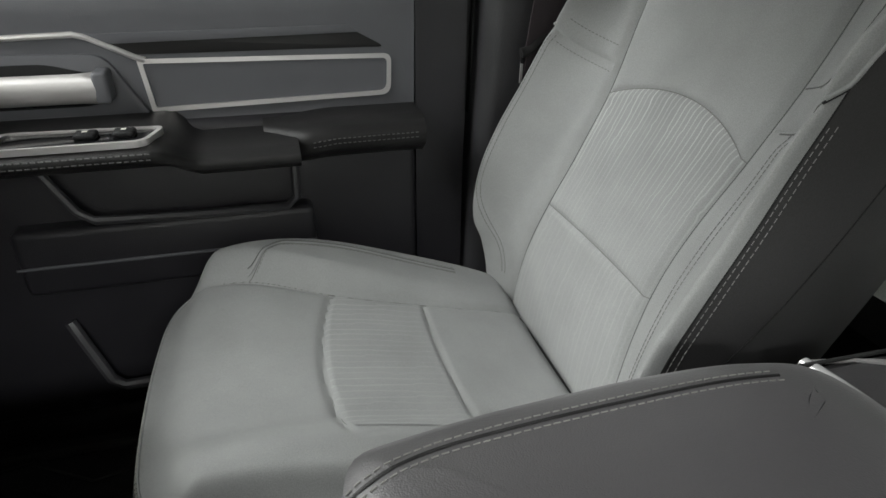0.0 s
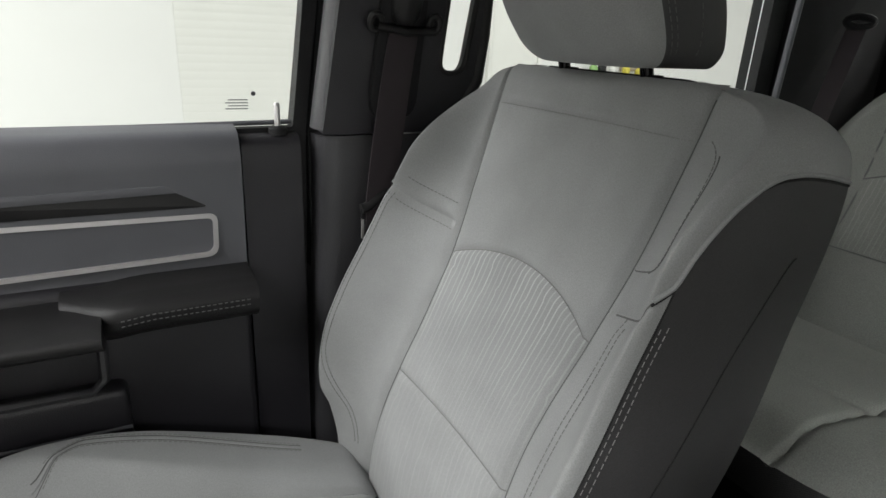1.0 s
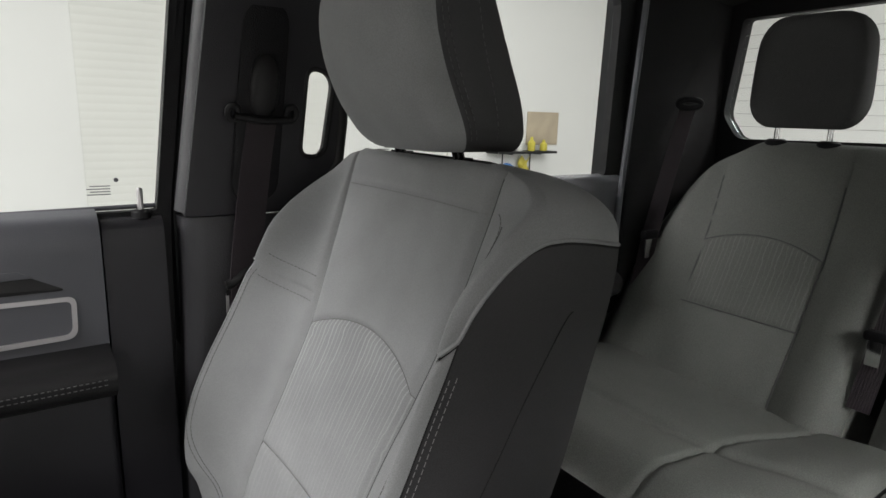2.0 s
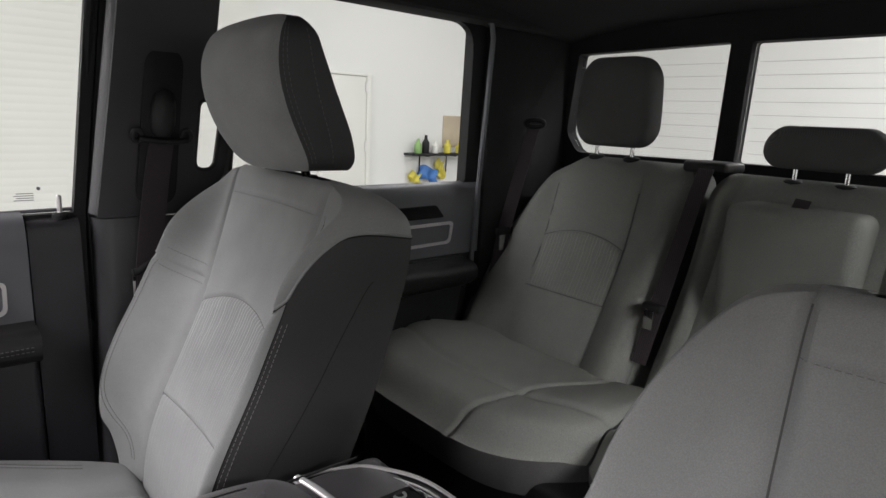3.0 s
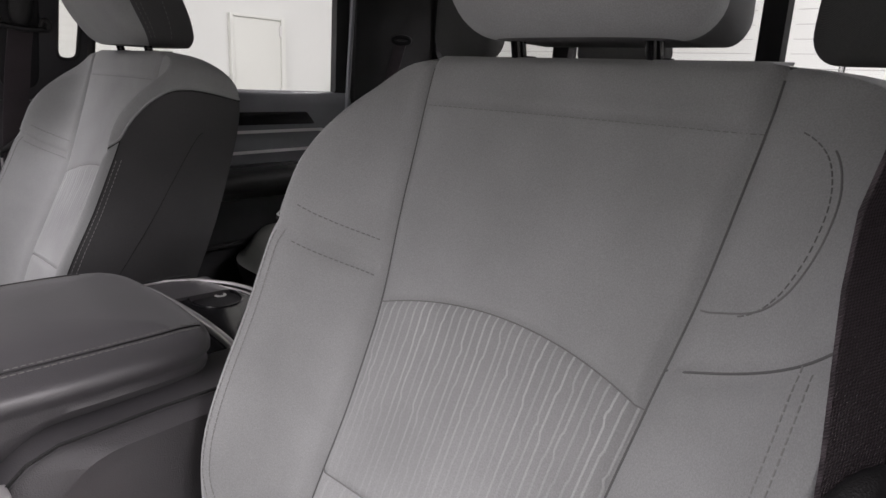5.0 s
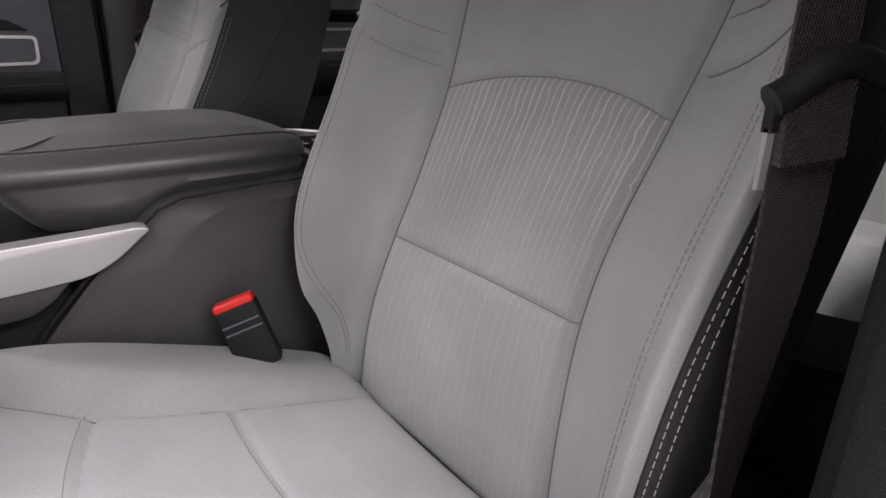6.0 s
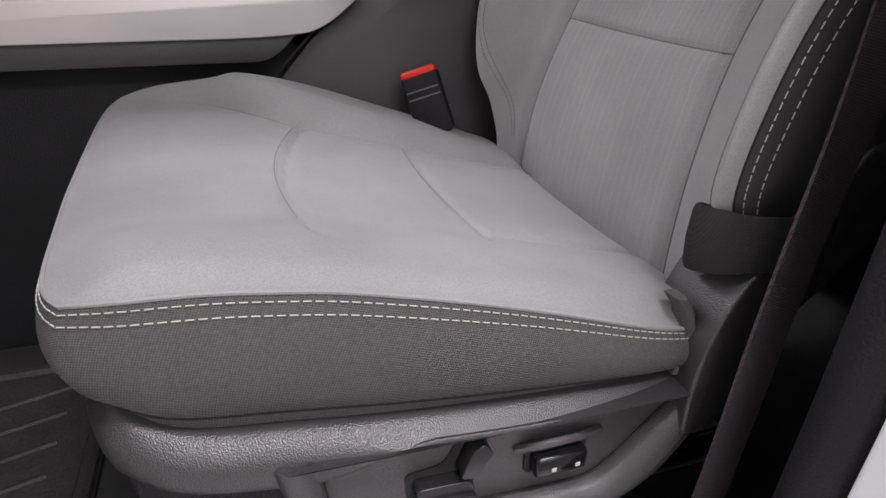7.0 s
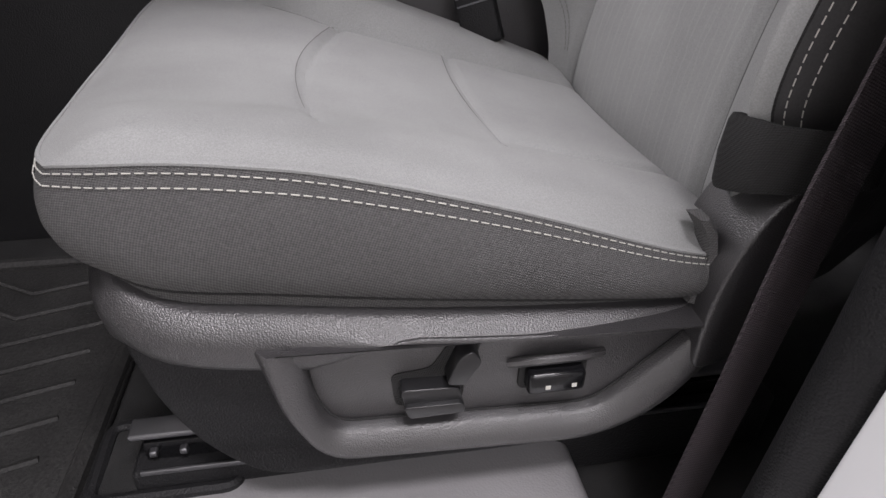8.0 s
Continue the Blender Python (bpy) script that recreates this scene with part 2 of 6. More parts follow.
class Geo:
    """Collects vertices and faces for one mesh."""

    def __init__(self):
        self.v, self.f, self.uv = [], [], {}

    def grid(self, fn, nu, nv, closed=False):
        base = len(self.v)
        cols = nu if closed else nu + 1
        for j in range(nv + 1):
            for i in range(cols):
                self.uv[len(self.v)] = (i / nu, j / nv)
                self.v.append(tuple(fn(i / nu, j / nv)))
        for j in range(nv):
            for i in range(nu):
                i2 = (i + 1) % cols
                self.f.append((base + j * cols + i, base + j * cols + i2, base + (j + 1) * cols + i2, base + (j + 1) * cols + i))
        return self

    def loft(self, rings, caps=True, loop=False):
        n, base = len(rings[0]), len(self.v)
        for r in rings:
            self.v += [tuple(p) for p in r]
        m = len(rings)
        for j in range(m if loop else m - 1):
            j2 = (j + 1) % m
            for i in range(n):
                k = (i + 1) % n
                self.f.append((base + j * n + i, base + j * n + k, base + j2 * n + k, base + j2 * n + i))
        if caps and not loop:
            self.f.append(tuple(base + i for i in reversed(range(n))))
            self.f.append(tuple(base + (m - 1) * n + i for i in range(n)))
        return self

    def tube(self, pts, r, n=6, closed=False, flat=1.0):
        pts = [Vector(p) for p in pts]
        rings, m = [], len(pts)
        ref = None
        for i in range(m):
            a = pts[(i - 1) % m] if closed or i else pts[0]
            b = pts[(i + 1) % m] if closed or i < m - 1 else pts[-1]
            t = (b - a).normalized()
            if ref is None:
                ref = t.orthogonal().normalized()
            ref = (ref - t * ref.dot(t)).normalized()
            o = t.cross(ref)
            rings.append([pts[i] + r * (math.cos(2 * math.pi * k / n) * ref + flat * math.sin(2 * math.pi * k / n) * o) for k in range(n)])
        return self.loft(rings, True, closed)

    def box(self, a, b):
        (x0, y0, z0), (x1, y1, z1) = a, b
        return self.loft([[(x0, y0, z), (x1, y0, z), (x1, y1, z), (x0, y1, z)] for z in (z0, z1)])

    def dashes(self, pts, dash, gap, r):
        """Stitches along a line of points."""
        pts = [Vector(p) for p in pts]
        lens = [0.0]
        for a, b in zip(pts, pts[1:]):
            lens.append(lens[-1] + (b - a).length)

        def at(d):
            for i in range(len(pts) - 1):
                if d <= lens[i + 1]:
                    return pts[i].lerp(pts[i + 1], (d - lens[i]) / max(lens[i + 1] - lens[i], 1e-9))
            return pts[-1]
        d = 0.0
        while d + dash < lens[-1]:
            self.tube([at(d), at(d + dash)], r, 5)
            d += dash + gap
        return self


def link_mesh(name, me, material, parent, label, smooth, angle):
    if smooth:
        me.shade_smooth()
        me.set_sharp_from_angle(angle=radians(angle))
    if material is not None:
        me.materials.append(material)
    ob = new(name, me)
    if parent is not None:
        ob.parent = parent
        if parent.type == "EMPTY":
            ob.matrix_parent_inverse = Matrix.Translation(-parent.location)
    if label:
        ob["label"] = label
    if name == "stitching":
        ob["kind"] = "stuff"
    return ob


def part(name, geo, material, parent=None, label="", smooth=True, angle=40):
    """Links a Geo or a bmesh as one mesh object under a thing or a part."""
    me = bpy.data.meshes.new(name)
    if isinstance(geo, Geo):
        bm = bmesh.new()
        vs = [bm.verts.new(p) for p in geo.v]
        layer = bm.loops.layers.uv.new("UVMap")
        for f in geo.f:
            try:
                face = bm.faces.new([vs[i] for i in f])
            except ValueError:
                continue
            for loop, i in zip(face.loops, f):
                loop[layer].uv = geo.uv.get(i, (0, 0))
        bmesh.ops.recalc_face_normals(bm, faces=bm.faces)
    else:
        bm = geo
    bm.to_mesh(me)
    bm.free()
    return link_mesh(name, me, material, parent, label, smooth, angle)


def rbox(a, b, r=0.006, seg=3):
    """A box with rounded edges."""
    bm = bmesh.new()
    bmesh.ops.create_cube(bm, size=1)
    c = [(a[i] + b[i]) / 2 for i in range(3)]
    d = [abs(b[i] - a[i]) for i in range(3)]
    for v in bm.verts:
        v.co = Vector([c[i] + v.co[i] * d[i] for i in range(3)])
    bmesh.ops.bevel(bm, geom=bm.edges[:], offset=min(r, min(d) * 0.49), segments=seg, affect="EDGES", profile=0.5)
    return bm


def prism(pts, axis, lo, hi, r=0.004, seg=2):
    """A flat outline drawn out along an axis, with rounded edges. pts are the two other axes' values."""
    bm = bmesh.new()

    def place(p, w):
        return {"x": (w, p[0], p[1]), "y": (p[0], w, p[1]), "z": (p[0], p[1], w)}[axis]
    lower = [bm.verts.new(place(p, lo)) for p in pts]
    upper = [bm.verts.new(place(p, hi)) for p in pts]
    bm.faces.new(lower)
    bm.faces.new(list(reversed(upper)))
    n = len(pts)
    for i in range(n):
        bm.faces.new((lower[i], upper[i], upper[(i + 1) % n], lower[(i + 1) % n]))
    bmesh.ops.recalc_face_normals(bm, faces=bm.faces)
    if r:
        edges = [e for e in bm.edges if len(e.link_faces) == 2 and e.calc_face_angle() > 0.6]
        bmesh.ops.bevel(bm, geom=edges, offset=r, segments=seg, affect="EDGES", profile=0.5, clamp_overlap=True)
    return bm


def rounded(corners, r, n=5):
    """Points of a polygon (2D) with its corners rounded; r is one radius or one for each corner."""
    out, m = [], len(corners)
    for i in range(m):
        p, a, b = Vector(corners[i]), Vector(corners[i - 1]), Vector(corners[(i + 1) % m])
        rr = r[i] if isinstance(r, (list, tuple)) else r
        da, db = (a - p), (b - p)
        k = min(rr, da.length * 0.49, db.length * 0.49)
        s, e = p + da.normalized() * k, p + db.normalized() * k
        for j in range(n + 1):
            t = j / n
            q = s * (1 - t) ** 2 + p * 2 * t * (1 - t) + e * t * t
            out.append((q.x, q.y))
    return out


def resample(pts, n):
    """A closed 2D outline as n evenly spaced points, from its lowest-angle start."""
    pts = [Vector(p) for p in pts]
    lens = [0.0]
    for i in range(len(pts)):
        lens.append(lens[-1] + (pts[(i + 1) % len(pts)] - pts[i]).length)
    out = []
    for k in range(n):
        d = lens[-1] * k / n
        for i in range(len(pts)):
            if d <= lens[i + 1]:
                q = pts[i].lerp(pts[(i + 1) % len(pts)], (d - lens[i]) / max(lens[i + 1] - lens[i], 1e-9))
                break
        out.append((q.x, q.y))
    return out


def holed(outer, inners, axis, lo, hi):
    """A plate with openings through it: outlines in the two other axes."""
    from_loops = bmesh.new()

    def place(p, w):
        return {"x": (w, p[0], p[1]), "y": (p[0], w, p[1]), "z": (p[0], p[1], w)}[axis]
    for w in (lo, hi):
        edges = []
        for loop in (outer, *inners):
            vs = [from_loops.verts.new(place(p, w)) for p in loop]
            edges += [from_loops.edges.new((vs[i], vs[(i + 1) % len(vs)])) for i in range(len(vs))]
        bmesh.ops.triangle_fill(from_loops, use_beauty=True, edges=edges)
    from_loops.verts.ensure_lookup_table()
    start, total = 0, sum(len(l) for l in (outer, *inners))
    for loop in (outer, *inners):
        n = len(loop)
        for i in range(n):
            a, b = start + i, start + (i + 1) % n
            v = from_loops.verts
            from_loops.faces.new((v[a], v[b], v[total + b], v[total + a]))
        start += n
    bmesh.ops.recalc_face_normals(from_loops, faces=from_loops.faces)
    return from_loops


def thing(name, label, category, group="", kind="", at=(0, 0, 0)):
    ob = new(name)
    ob.empty_display_size = 0.1
    ob.location = at
    return tagged(ob, label, category, group, kind)


def struct(name, geo, material, label="", category="", smooth=False, angle=30):
    return tagged(part(name, geo, material, None, "", smooth, angle), label, category, "", "structure")

# ---- the cab's structure ----
FLOOR, GROUND = 0.17, -0.58
struct("floor", rbox((-1.0, -0.76, FLOOR - 0.05), (1.40, 0.80, FLOOR), 0.01), CARPET, "black carpeted cab floor", "floor")
struct("wall_front", prism(rounded([(-1.06, FLOOR - 0.05), (-1.0, FLOOR - 0.05), (-1.0, 0.56), (-0.76, 0.62), (-0.73, 0.89), (-0.80, 0.93), (-1.06, 0.96)], [0.01, 0.01, 0.05, 0.05, 0.06, 0.04, 0.01], 4), "y", -0.80, 0.86, 0.004), PLASTIC, "dark plain bulkhead ahead of the footwells", "wall")


# unseen block, added to shade the driver's lower backrest from the windscreen lamp
struct("trim_light_block", prism(rounded([(-0.98, 0.90), (-0.745, 0.86), (-0.735, 1.02), (-0.775, 1.105), (-0.90, 1.08), (-0.98, 0.98)], [0.01, 0.02, 0.05, 0.04, 0.05, 0.01], 4), "y", -0.68, -0.24, 0.012, 3), PLASTIC, "plain black unseen block keeping windscreen light off the driver's backrest", "trim", True)


def headliner():
    g = Geo()

    def low(u, v):
        y = -0.80 + 1.60 * u
        x = -0.62 + 2.02 * v
        k = abs(2 * u - 1)
        return (x, y, 1.425 - 0.045 * k**4 - 0.055 * ease(0.70, 1.0, v) - 0.04 * ease(0.25, 0.0, v))
    g.grid(low, 24, 24)
    g.grid(lambda u, v: (low(u, v)[0], low(u, v)[1], 1.50 - 0.04 * abs(2 * u - 1) ** 4), 24, 24)
    return g


tagged(part("ceiling", headliner(), HEADLINER, None), "dark fabric headliner under the cab roof", "ceiling", "", "structure")
struct("roof_skin", rbox((-0.64, -0.86, 1.51), (1.46, 0.86, 1.53), 0.008), WHITEPAINT, "white painted cab roof skin", "roof")


def side_rail(sgn):
    """The roof rail over the doors."""
    ring = rounded([(0.76, 1.335), (0.86, 1.335), (0.87, 1.51), (0.76, 1.44)], 0.02, 3)
    return Geo().loft([[(x, sgn * y, z - (0.03 if x < -0.5 else 0)) for y, z in ring] for x in (-0.64, -0.4, 0.3, 1.0, 1.44)])


struct("trim_roof_rail_1", side_rail(1), HEADLINER, "dark roof rail trim over the doors", "trim", True)
struct("trim_roof_rail_2", side_rail(-1), HEADLINER, "dark roof rail trim over the doors", "trim", True)


def lean(z):
    """How far a door's rear edge and pillar lean backwards with height."""
    return max(z - 0.88, 0) * 0.13


for k, sgn in ((1, 1),):
    struct(f"pillar_core_{k}", prism([(0.03, 0.18), (0.17, 0.18), (0.17, 0.90), (0.165, 0.94), (0.17, 1.10), (0.19, 1.14), (0.20, 1.36), (0.088, 1.36), (0.03, 0.88)], "y", sgn * 0.832, sgn * 0.895, 0.004), PLASTIC, "black pillar post between the doors", "pillar", True)

# passenger's B pillar: lower trim and upper trim with a grab handle
def pillar_lower(sgn):
    rings, yo = [], (0.90 if sgn > 0 else 0.818)
    for z in np.linspace(0.19, 0.878, 12):
        fx = 0.020 + 0.015 * ease(0.3, 0.9, z)
        pts = rounded([(fx, yo), (fx, 0.80), (fx + 0.02, 0.785), (0.25, 0.785), (0.26, yo)], [0.002, 0.012, 0.012, 0.02, 0.002], 3)
        rings.append([(x, sgn * y, z) for x, y in pts])
    return Geo().loft(rings)


PILLAR_OUT = rounded([(0.036, 0.882), (0.075, 1.16), (0.098, 1.345), (0.27, 1.345), (0.25, 1.16), (0.246, 1.112), (0.285, 1.08), (0.282, 0.97), (0.25, 0.90), (0.24, 0.882)],
                     [0.004, 0.05, 0.004, 0.01, 0.03, 0.02, 0.03, 0.05, 0.04, 0.004], 4)
PILLAR_HOLE = rounded([(0.208, 0.965), (0.250, 0.965), (0.268, 1.09), (0.222, 1.105)], [0.025, 0.022, 0.022, 0.025], 6)


def pillar_upper(sgn):
    bm = holed(PILLAR_OUT, [PILLAR_HOLE], "y", sgn * 0.775, sgn * 0.797)
    for v in bm.verts:
        v.co.y -= sgn * 0.10 * max(v.co.z - 0.88, 0) * 0.5
    return bm


struct("pillar_1", pillar_lower(1), PILLAR, "black lower pillar trim behind the front door", "pillar", True, 35)
struct("pillar_2", pillar_lower(-1), PLASTIC, "black lower pillar trim behind the driver's seat", "pillar", True, 35)
up1 = struct("trim_pillar_1", pillar_upper(1), DOORBLACK, "black upper pillar trim with a moulded grab handle", "trim")
up2 = struct("trim_pillar_2", pillar_upper(-1), PLASTIC, "black upper pillar trim with a moulded grab handle", "trim")


for k, sgn in ((1, 1), (2, -1)):
    if sgn > 0:
        struct("trim_shut_face_front", prism([(-0.03, 0.19), (0.07, 0.19), (0.07, 0.88), (0.125, 1.36), (0.078, 1.36), (0.018, 0.88)], "y", 0.868, 0.90, 0.002), PLASTIC, "black shut face behind the front door edge", "trim")
    struct(f"trim_shut_face_{k}", prism([(0.60, 0.19), (1.10, 0.19), (1.10, 1.38), (1.022, 1.38), (1.012, 0.895), (0.60, 0.895)], "y", sgn * 0.868, sgn * 0.90, 0.002), PLASTIC, "black shut face behind the rear door edge", "trim")


def front_round(sgn):
    """The rounded front corner of the upper pillar trim."""
    r = 0.032 if sgn > 0 else 0.017
    pts = [(0.034 + r * 0.8 + 0.135 * (z - 0.882), sgn * (0.778 + r * 0.95 - 0.05 * (z - 0.88)), z) for z in np.linspace(0.884, 1.34, 10)]
    return Geo().tube(pts, r, 16)


for sgn, up in ((1, up1), (-1, up2)):
    part("handle_rim", Geo().tube([(x, sgn * (0.778 - 0.05 * (z - 0.88)), z) for x, z in PILLAR_HOLE], 0.0045, 10, True), LEATHER, up, "black moulded rim of the grab handle")
    part("handle_grip", Geo().tube([(0.240, sgn * 0.777, 0.898), (0.274, sgn * 0.774, 0.955), (0.281, sgn * 0.772, 1.02), (0.283, sgn * 0.770, 1.085), (0.252, sgn * 0.768, 1.120)], 0.009, 10), LEATHER, up, "black moulded grab handle")
# lighter than the trim it belongs to, standing for the highlight along its front
part("corner", front_round(1), LITCORNER, up1)
part("corner", front_round(-1), LITCORNER, up2)


# doors
def door_shell(outer, hole, y0, y1, sgn):
    return holed([(x, z) for x, z in outer], [hole], "y", sgn * y0, sgn * y1)


FRONT_HOLE = rounded([(-0.93, 0.878), (0.008, 0.887), (0.060, 1.325), (-0.55, 1.325)], [0.02, 0.004, 0.03, 0.05], 5)
FRONT_OUT = rounded([(-0.97, 0.20), (0.012, 0.20), (0.026, 0.88), (0.085, 1.36), (-0.60, 1.36), (-0.97, 0.90)], 0.01, 2)
REAR_HOLE = rounded([(0.222, 0.905), (0.975, 0.908), (0.984, 1.335), (0.24, 1.345)], [0.03, 0.015, 0.07, 0.05], 6)
REAR_OUT = rounded([(0.18, 0.20), (0.72, 0.20), (1.00, 0.55), (1.022, 0.90), (1.030, 1.365), (0.21, 1.365)], [0.01, 0.1, 0.05, 0.01, 0.06, 0.02], 4)


def inflate(loop, d):
    """An outline grown outwards by about d."""
    cx, cz = sum(p[0] for p in loop) / len(loop), sum(p[1] for p in loop) / len(loop)
    hx, hz = max(abs(p[0] - cx) for p in loop), max(abs(p[1] - cz) for p in loop)
    return [(cx + (x - cx) * (1 + d / hx), cz + (z - cz) * (1 + d / hz)) for x, z in loop]


def pane(hole, y, sgn):
    pts = [(x, z) for x, z in hole]
    g = holed(pts, [], "y", sgn * y, sgn * (y + 0.004))
    return g


# front passenger door
fd = thing("front_door", "closed black and slate grey front passenger door with silver trim", "car door", at=(-0.45, 0.82, 0.20))
part("door_frame", door_shell(FRONT_OUT, FRONT_HOLE, 0.825, 0.846, 1), PLASTIC, fd, smooth=False)
part("outer_skin", door_shell(FRONT_OUT, inflate(FRONT_HOLE, 0.020), 0.852, 0.864, 1), WHITEPAINT, fd, "white painted outer skin", False)
glass = part("window_pane", pane(inflate(FRONT_HOLE, 0.012), 0.8465, 1), GLASS, fd, "clear door glass", False)
glass.visible_shadow = False


def sweep_x(profile, x0, x1, n=12, bend=None):
    """A (y, z) outline drawn along x."""
    rings = []
    for i in range(n + 1):
        x = x0 + (x1 - x0) * i / n
        dy, dz = bend(x) if bend else (0, 0)
        rings.append([(x, y + dy, z + dz) for y, z in profile])
    return Geo().loft(rings)


# upper trim with the sill
UPPER = rounded([(0.845, 0.893), (0.802, 0.886), (0.790, 0.855), (0.798, 0.70), (0.7835, 0.655), (0.84, 0.655)], [0.002, 0.012, 0.015, 0.004, 0.002, 0.002], 4)
part("upper_trim", sweep_x(UPPER, -0.97, -0.071), GREYPLASTIC, fd, "slate grey upper door trim")
part("end_trim", sweep_x([(y + 0.006, z) for y, z in rounded([(0.84, 0.883), (0.800, 0.878), (0.793, 0.855), (0.795, 0.20), (0.84, 0.20)], [0.002, 0.012, 0.012, 0.004, 0.002], 4)], -0.068, 0.012), DOORBLACK, fd)
part("lower_trim", rbox((-0.97, 0.785, 0.21), (-0.071, 0.83, 0.70), 0.012), DOORBLACK, fd, "black lower door trim")


def outline_band(outer, inner, y0, y1):
    """A flat ring between two outlines of the same count, raised from y0 to y1."""
    n = len(outer)
    return Geo().loft([[(x, y0, z) for x, z in outer], [(x, y1, z) for x, z in outer], [(x, y1, z) for x, z in inner], [(x, y0, z) for x, z in inner]], False, True)


def inset(corners, d):
    c = Vector((sum(p[0] for p in corners) / len(corners), sum(p[1] for p in corners) / len(corners)))
    out, m = [], len(corners)
    for i in range(m):
        p, a, b = Vector(corners[i]), Vector(corners[i - 1]), Vector(corners[(i + 1) % m])
        na, nb = (p - a).normalized(), (b - p).normalized()
        bis = (Vector((-na.y, na.x)) + Vector((-nb.y, nb.x)))
        bis = bis / max(bis.length_squared, 1e-6) * 2
        q = p + bis * d
        if (q - c).length > (p - c).length:
            q = p - bis * d
        out.append((q.x, q.y))
    return out


def badge_panel(corners, radii, y, parent):
    inner = inset(corners, 0.0062)
    o, i = rounded(corners, radii, 6), rounded(inner, [max(r - 0.004, 0.003) for r in radii], 6)
    part("silver_surround", outline_band(o, i, y + 0.002, y - 0.005), SILVER, parent, "satin silver surround")
    part("inlay", prism(i, "y", y - 0.001, y + 0.004, 0), GREYPLASTIC, parent, "slate grey inlay", False)


badge_panel([(-0.445, 0.713), (-0.108, 0.720), (-0.106, 0.780), (-0.452, 0.786)], [0.004, 0.016, 0.012, 0.004], 0.797, fd)
part("groove_strip", prism(rounded([(-0.515, 0.816), (-0.455, 0.792), (-0.115, 0.790), (-0.165, 0.817)], [0.003, 0.004, 0.01, 0.008], 4), "y", 0.792, 0.80, 0.002), LEATHER, fd, "dark strip")
part("strip_light", prism(rounded([(-0.512, 0.820), (-0.168, 0.822), (-0.152, 0.812), (-0.492, 0.807)], 0.003, 3), "y", 0.789, 0.80, 0.003), GREYPLASTIC, fd)
# silver line that drops towards the handle
part("silver_sweep", Geo().tube([(-0.66, 0.79, 0.816), (-0.52, 0.79, 0.820), (-0.505, 0.79, 0.816), (-0.452, 0.79, 0.789), (-0.44, 0.79, 0.785)], 0.004, 8), SILVER, fd)
# handle in its bowl
part("handle_bowl", prism(rounded([(-0.70, 0.80), (-0.49, 0.795), (-0.44, 0.70), (-0.70, 0.70)], 0.02, 4), "y", 0.788, 0.80, 0.004), GREYPLASTIC, fd, "slate grey handle bowl")
part("handle_recess", prism(rounded([(-0.70, 0.785), (-0.56, 0.785), (-0.50, 0.768), (-0.485, 0.735), (-0.52, 0.728), (-0.70, 0.728)], 0.015, 4), "y", 0.786, 0.79, 0.001), PLASTIC, fd)
part("handle_cap", rbox((-0.503, 0.752, 0.738), (-0.484, 0.79, 0.779), 0.005), GREYPLASTIC, fd)
part("inner_handle", Geo().loft([[(x, 0.765 + 0.012 * (1 if x > -0.50 else 0) + r * math.cos(a), 0.757 + 1.6 * r * math.sin(a)) for a in np.linspace(0, 2 * math.pi, 12, endpoint=False)]
                                 for x, r in ((-0.70, 0.011), (-0.60, 0.012), (-0.52, 0.012), (-0.50, 0.013), (-0.487, 0.010))]), SILVER, fd, "satin silver pull handle")
# armrest with the switch plate
ARM = rounded([(0.80, 0.715), (0.66, 0.713), (0.633, 0.708), (0.634, 0.696), (0.665, 0.678), (0.80, 0.660)], [0.002, 0.01, 0.010, 0.012, 0.03, 0.002], 4)
part("armrest", sweep_x(ARM, -0.90, -0.255, 60, lambda x: (0.034 * ease(-0.425, -0.39, x), -0.028 * ease(-0.425, -0.385, x))), LEATHER, fd, "black padded armrest")
part("elbow_pad", sweep_x(rounded([(0.80, 0.704), (0.737, 0.703), (0.712, 0.694), (0.712, 0.668), (0.74, 0.645), (0.80, 0.64)], [0.002, 0.02, 0.02, 0.02, 0.02, 0.002], 5), -0.30, -0.072, 14,
                          lambda x: (0.045 * ease(-0.24, -0.31, x), -0.006 * ease(-0.20, -0.27, x))), LEATHER, fd, "black stitched elbow pad")
part("switch_plate", prism(rounded([(-0.60, 0.652), (-0.44, 0.652), (-0.425, 0.70), (-0.60, 0.71)], 0.014, 4), "z", 0.712, 0.718, 0.002), GLOSS, fd)
o = rounded([(-0.61, 0.645), (-0.435, 0.646), (-0.417, 0.705), (-0.61, 0.715)], 0.016, 4)
i_ = rounded([(-0.602, 0.650), (-0.44, 0.651), (-0.424, 0.700), (-0.602, 0.709)], 0.013, 4)
part("switch_surround", Geo().loft([[(x, y, 0.712) for x, y in o], [(x, y, 0.720) for x, y in o], [(x, y, 0.720) for x, y in i_], [(x, y, 0.712) for x, y in i_]], False, True), SILVER, fd, "satin silver surround")
for sx in (-0.505, -0.462):
    part("window_switch", rbox((sx - 0.013, 0.668, 0.717), (sx + 0.013, 0.690, 0.726), 0.004), PLASTIC, fd)
    part("switch_mark", rbox((sx - 0.003, 0.675, 0.7262), (sx + 0.003, 0.681, 0.7268), 0.0002), THREAD, fd)
part("stitching", Geo().dashes([(x, 0.6315, 0.708) for x in (-0.62, -0.43)], 0.005, 0.003, 0.0008).dashes([(x, 0.633, 0.700) for x in (-0.62, -0.43)], 0.005, 0.003, 0.0008), GREYVINYL, fd)
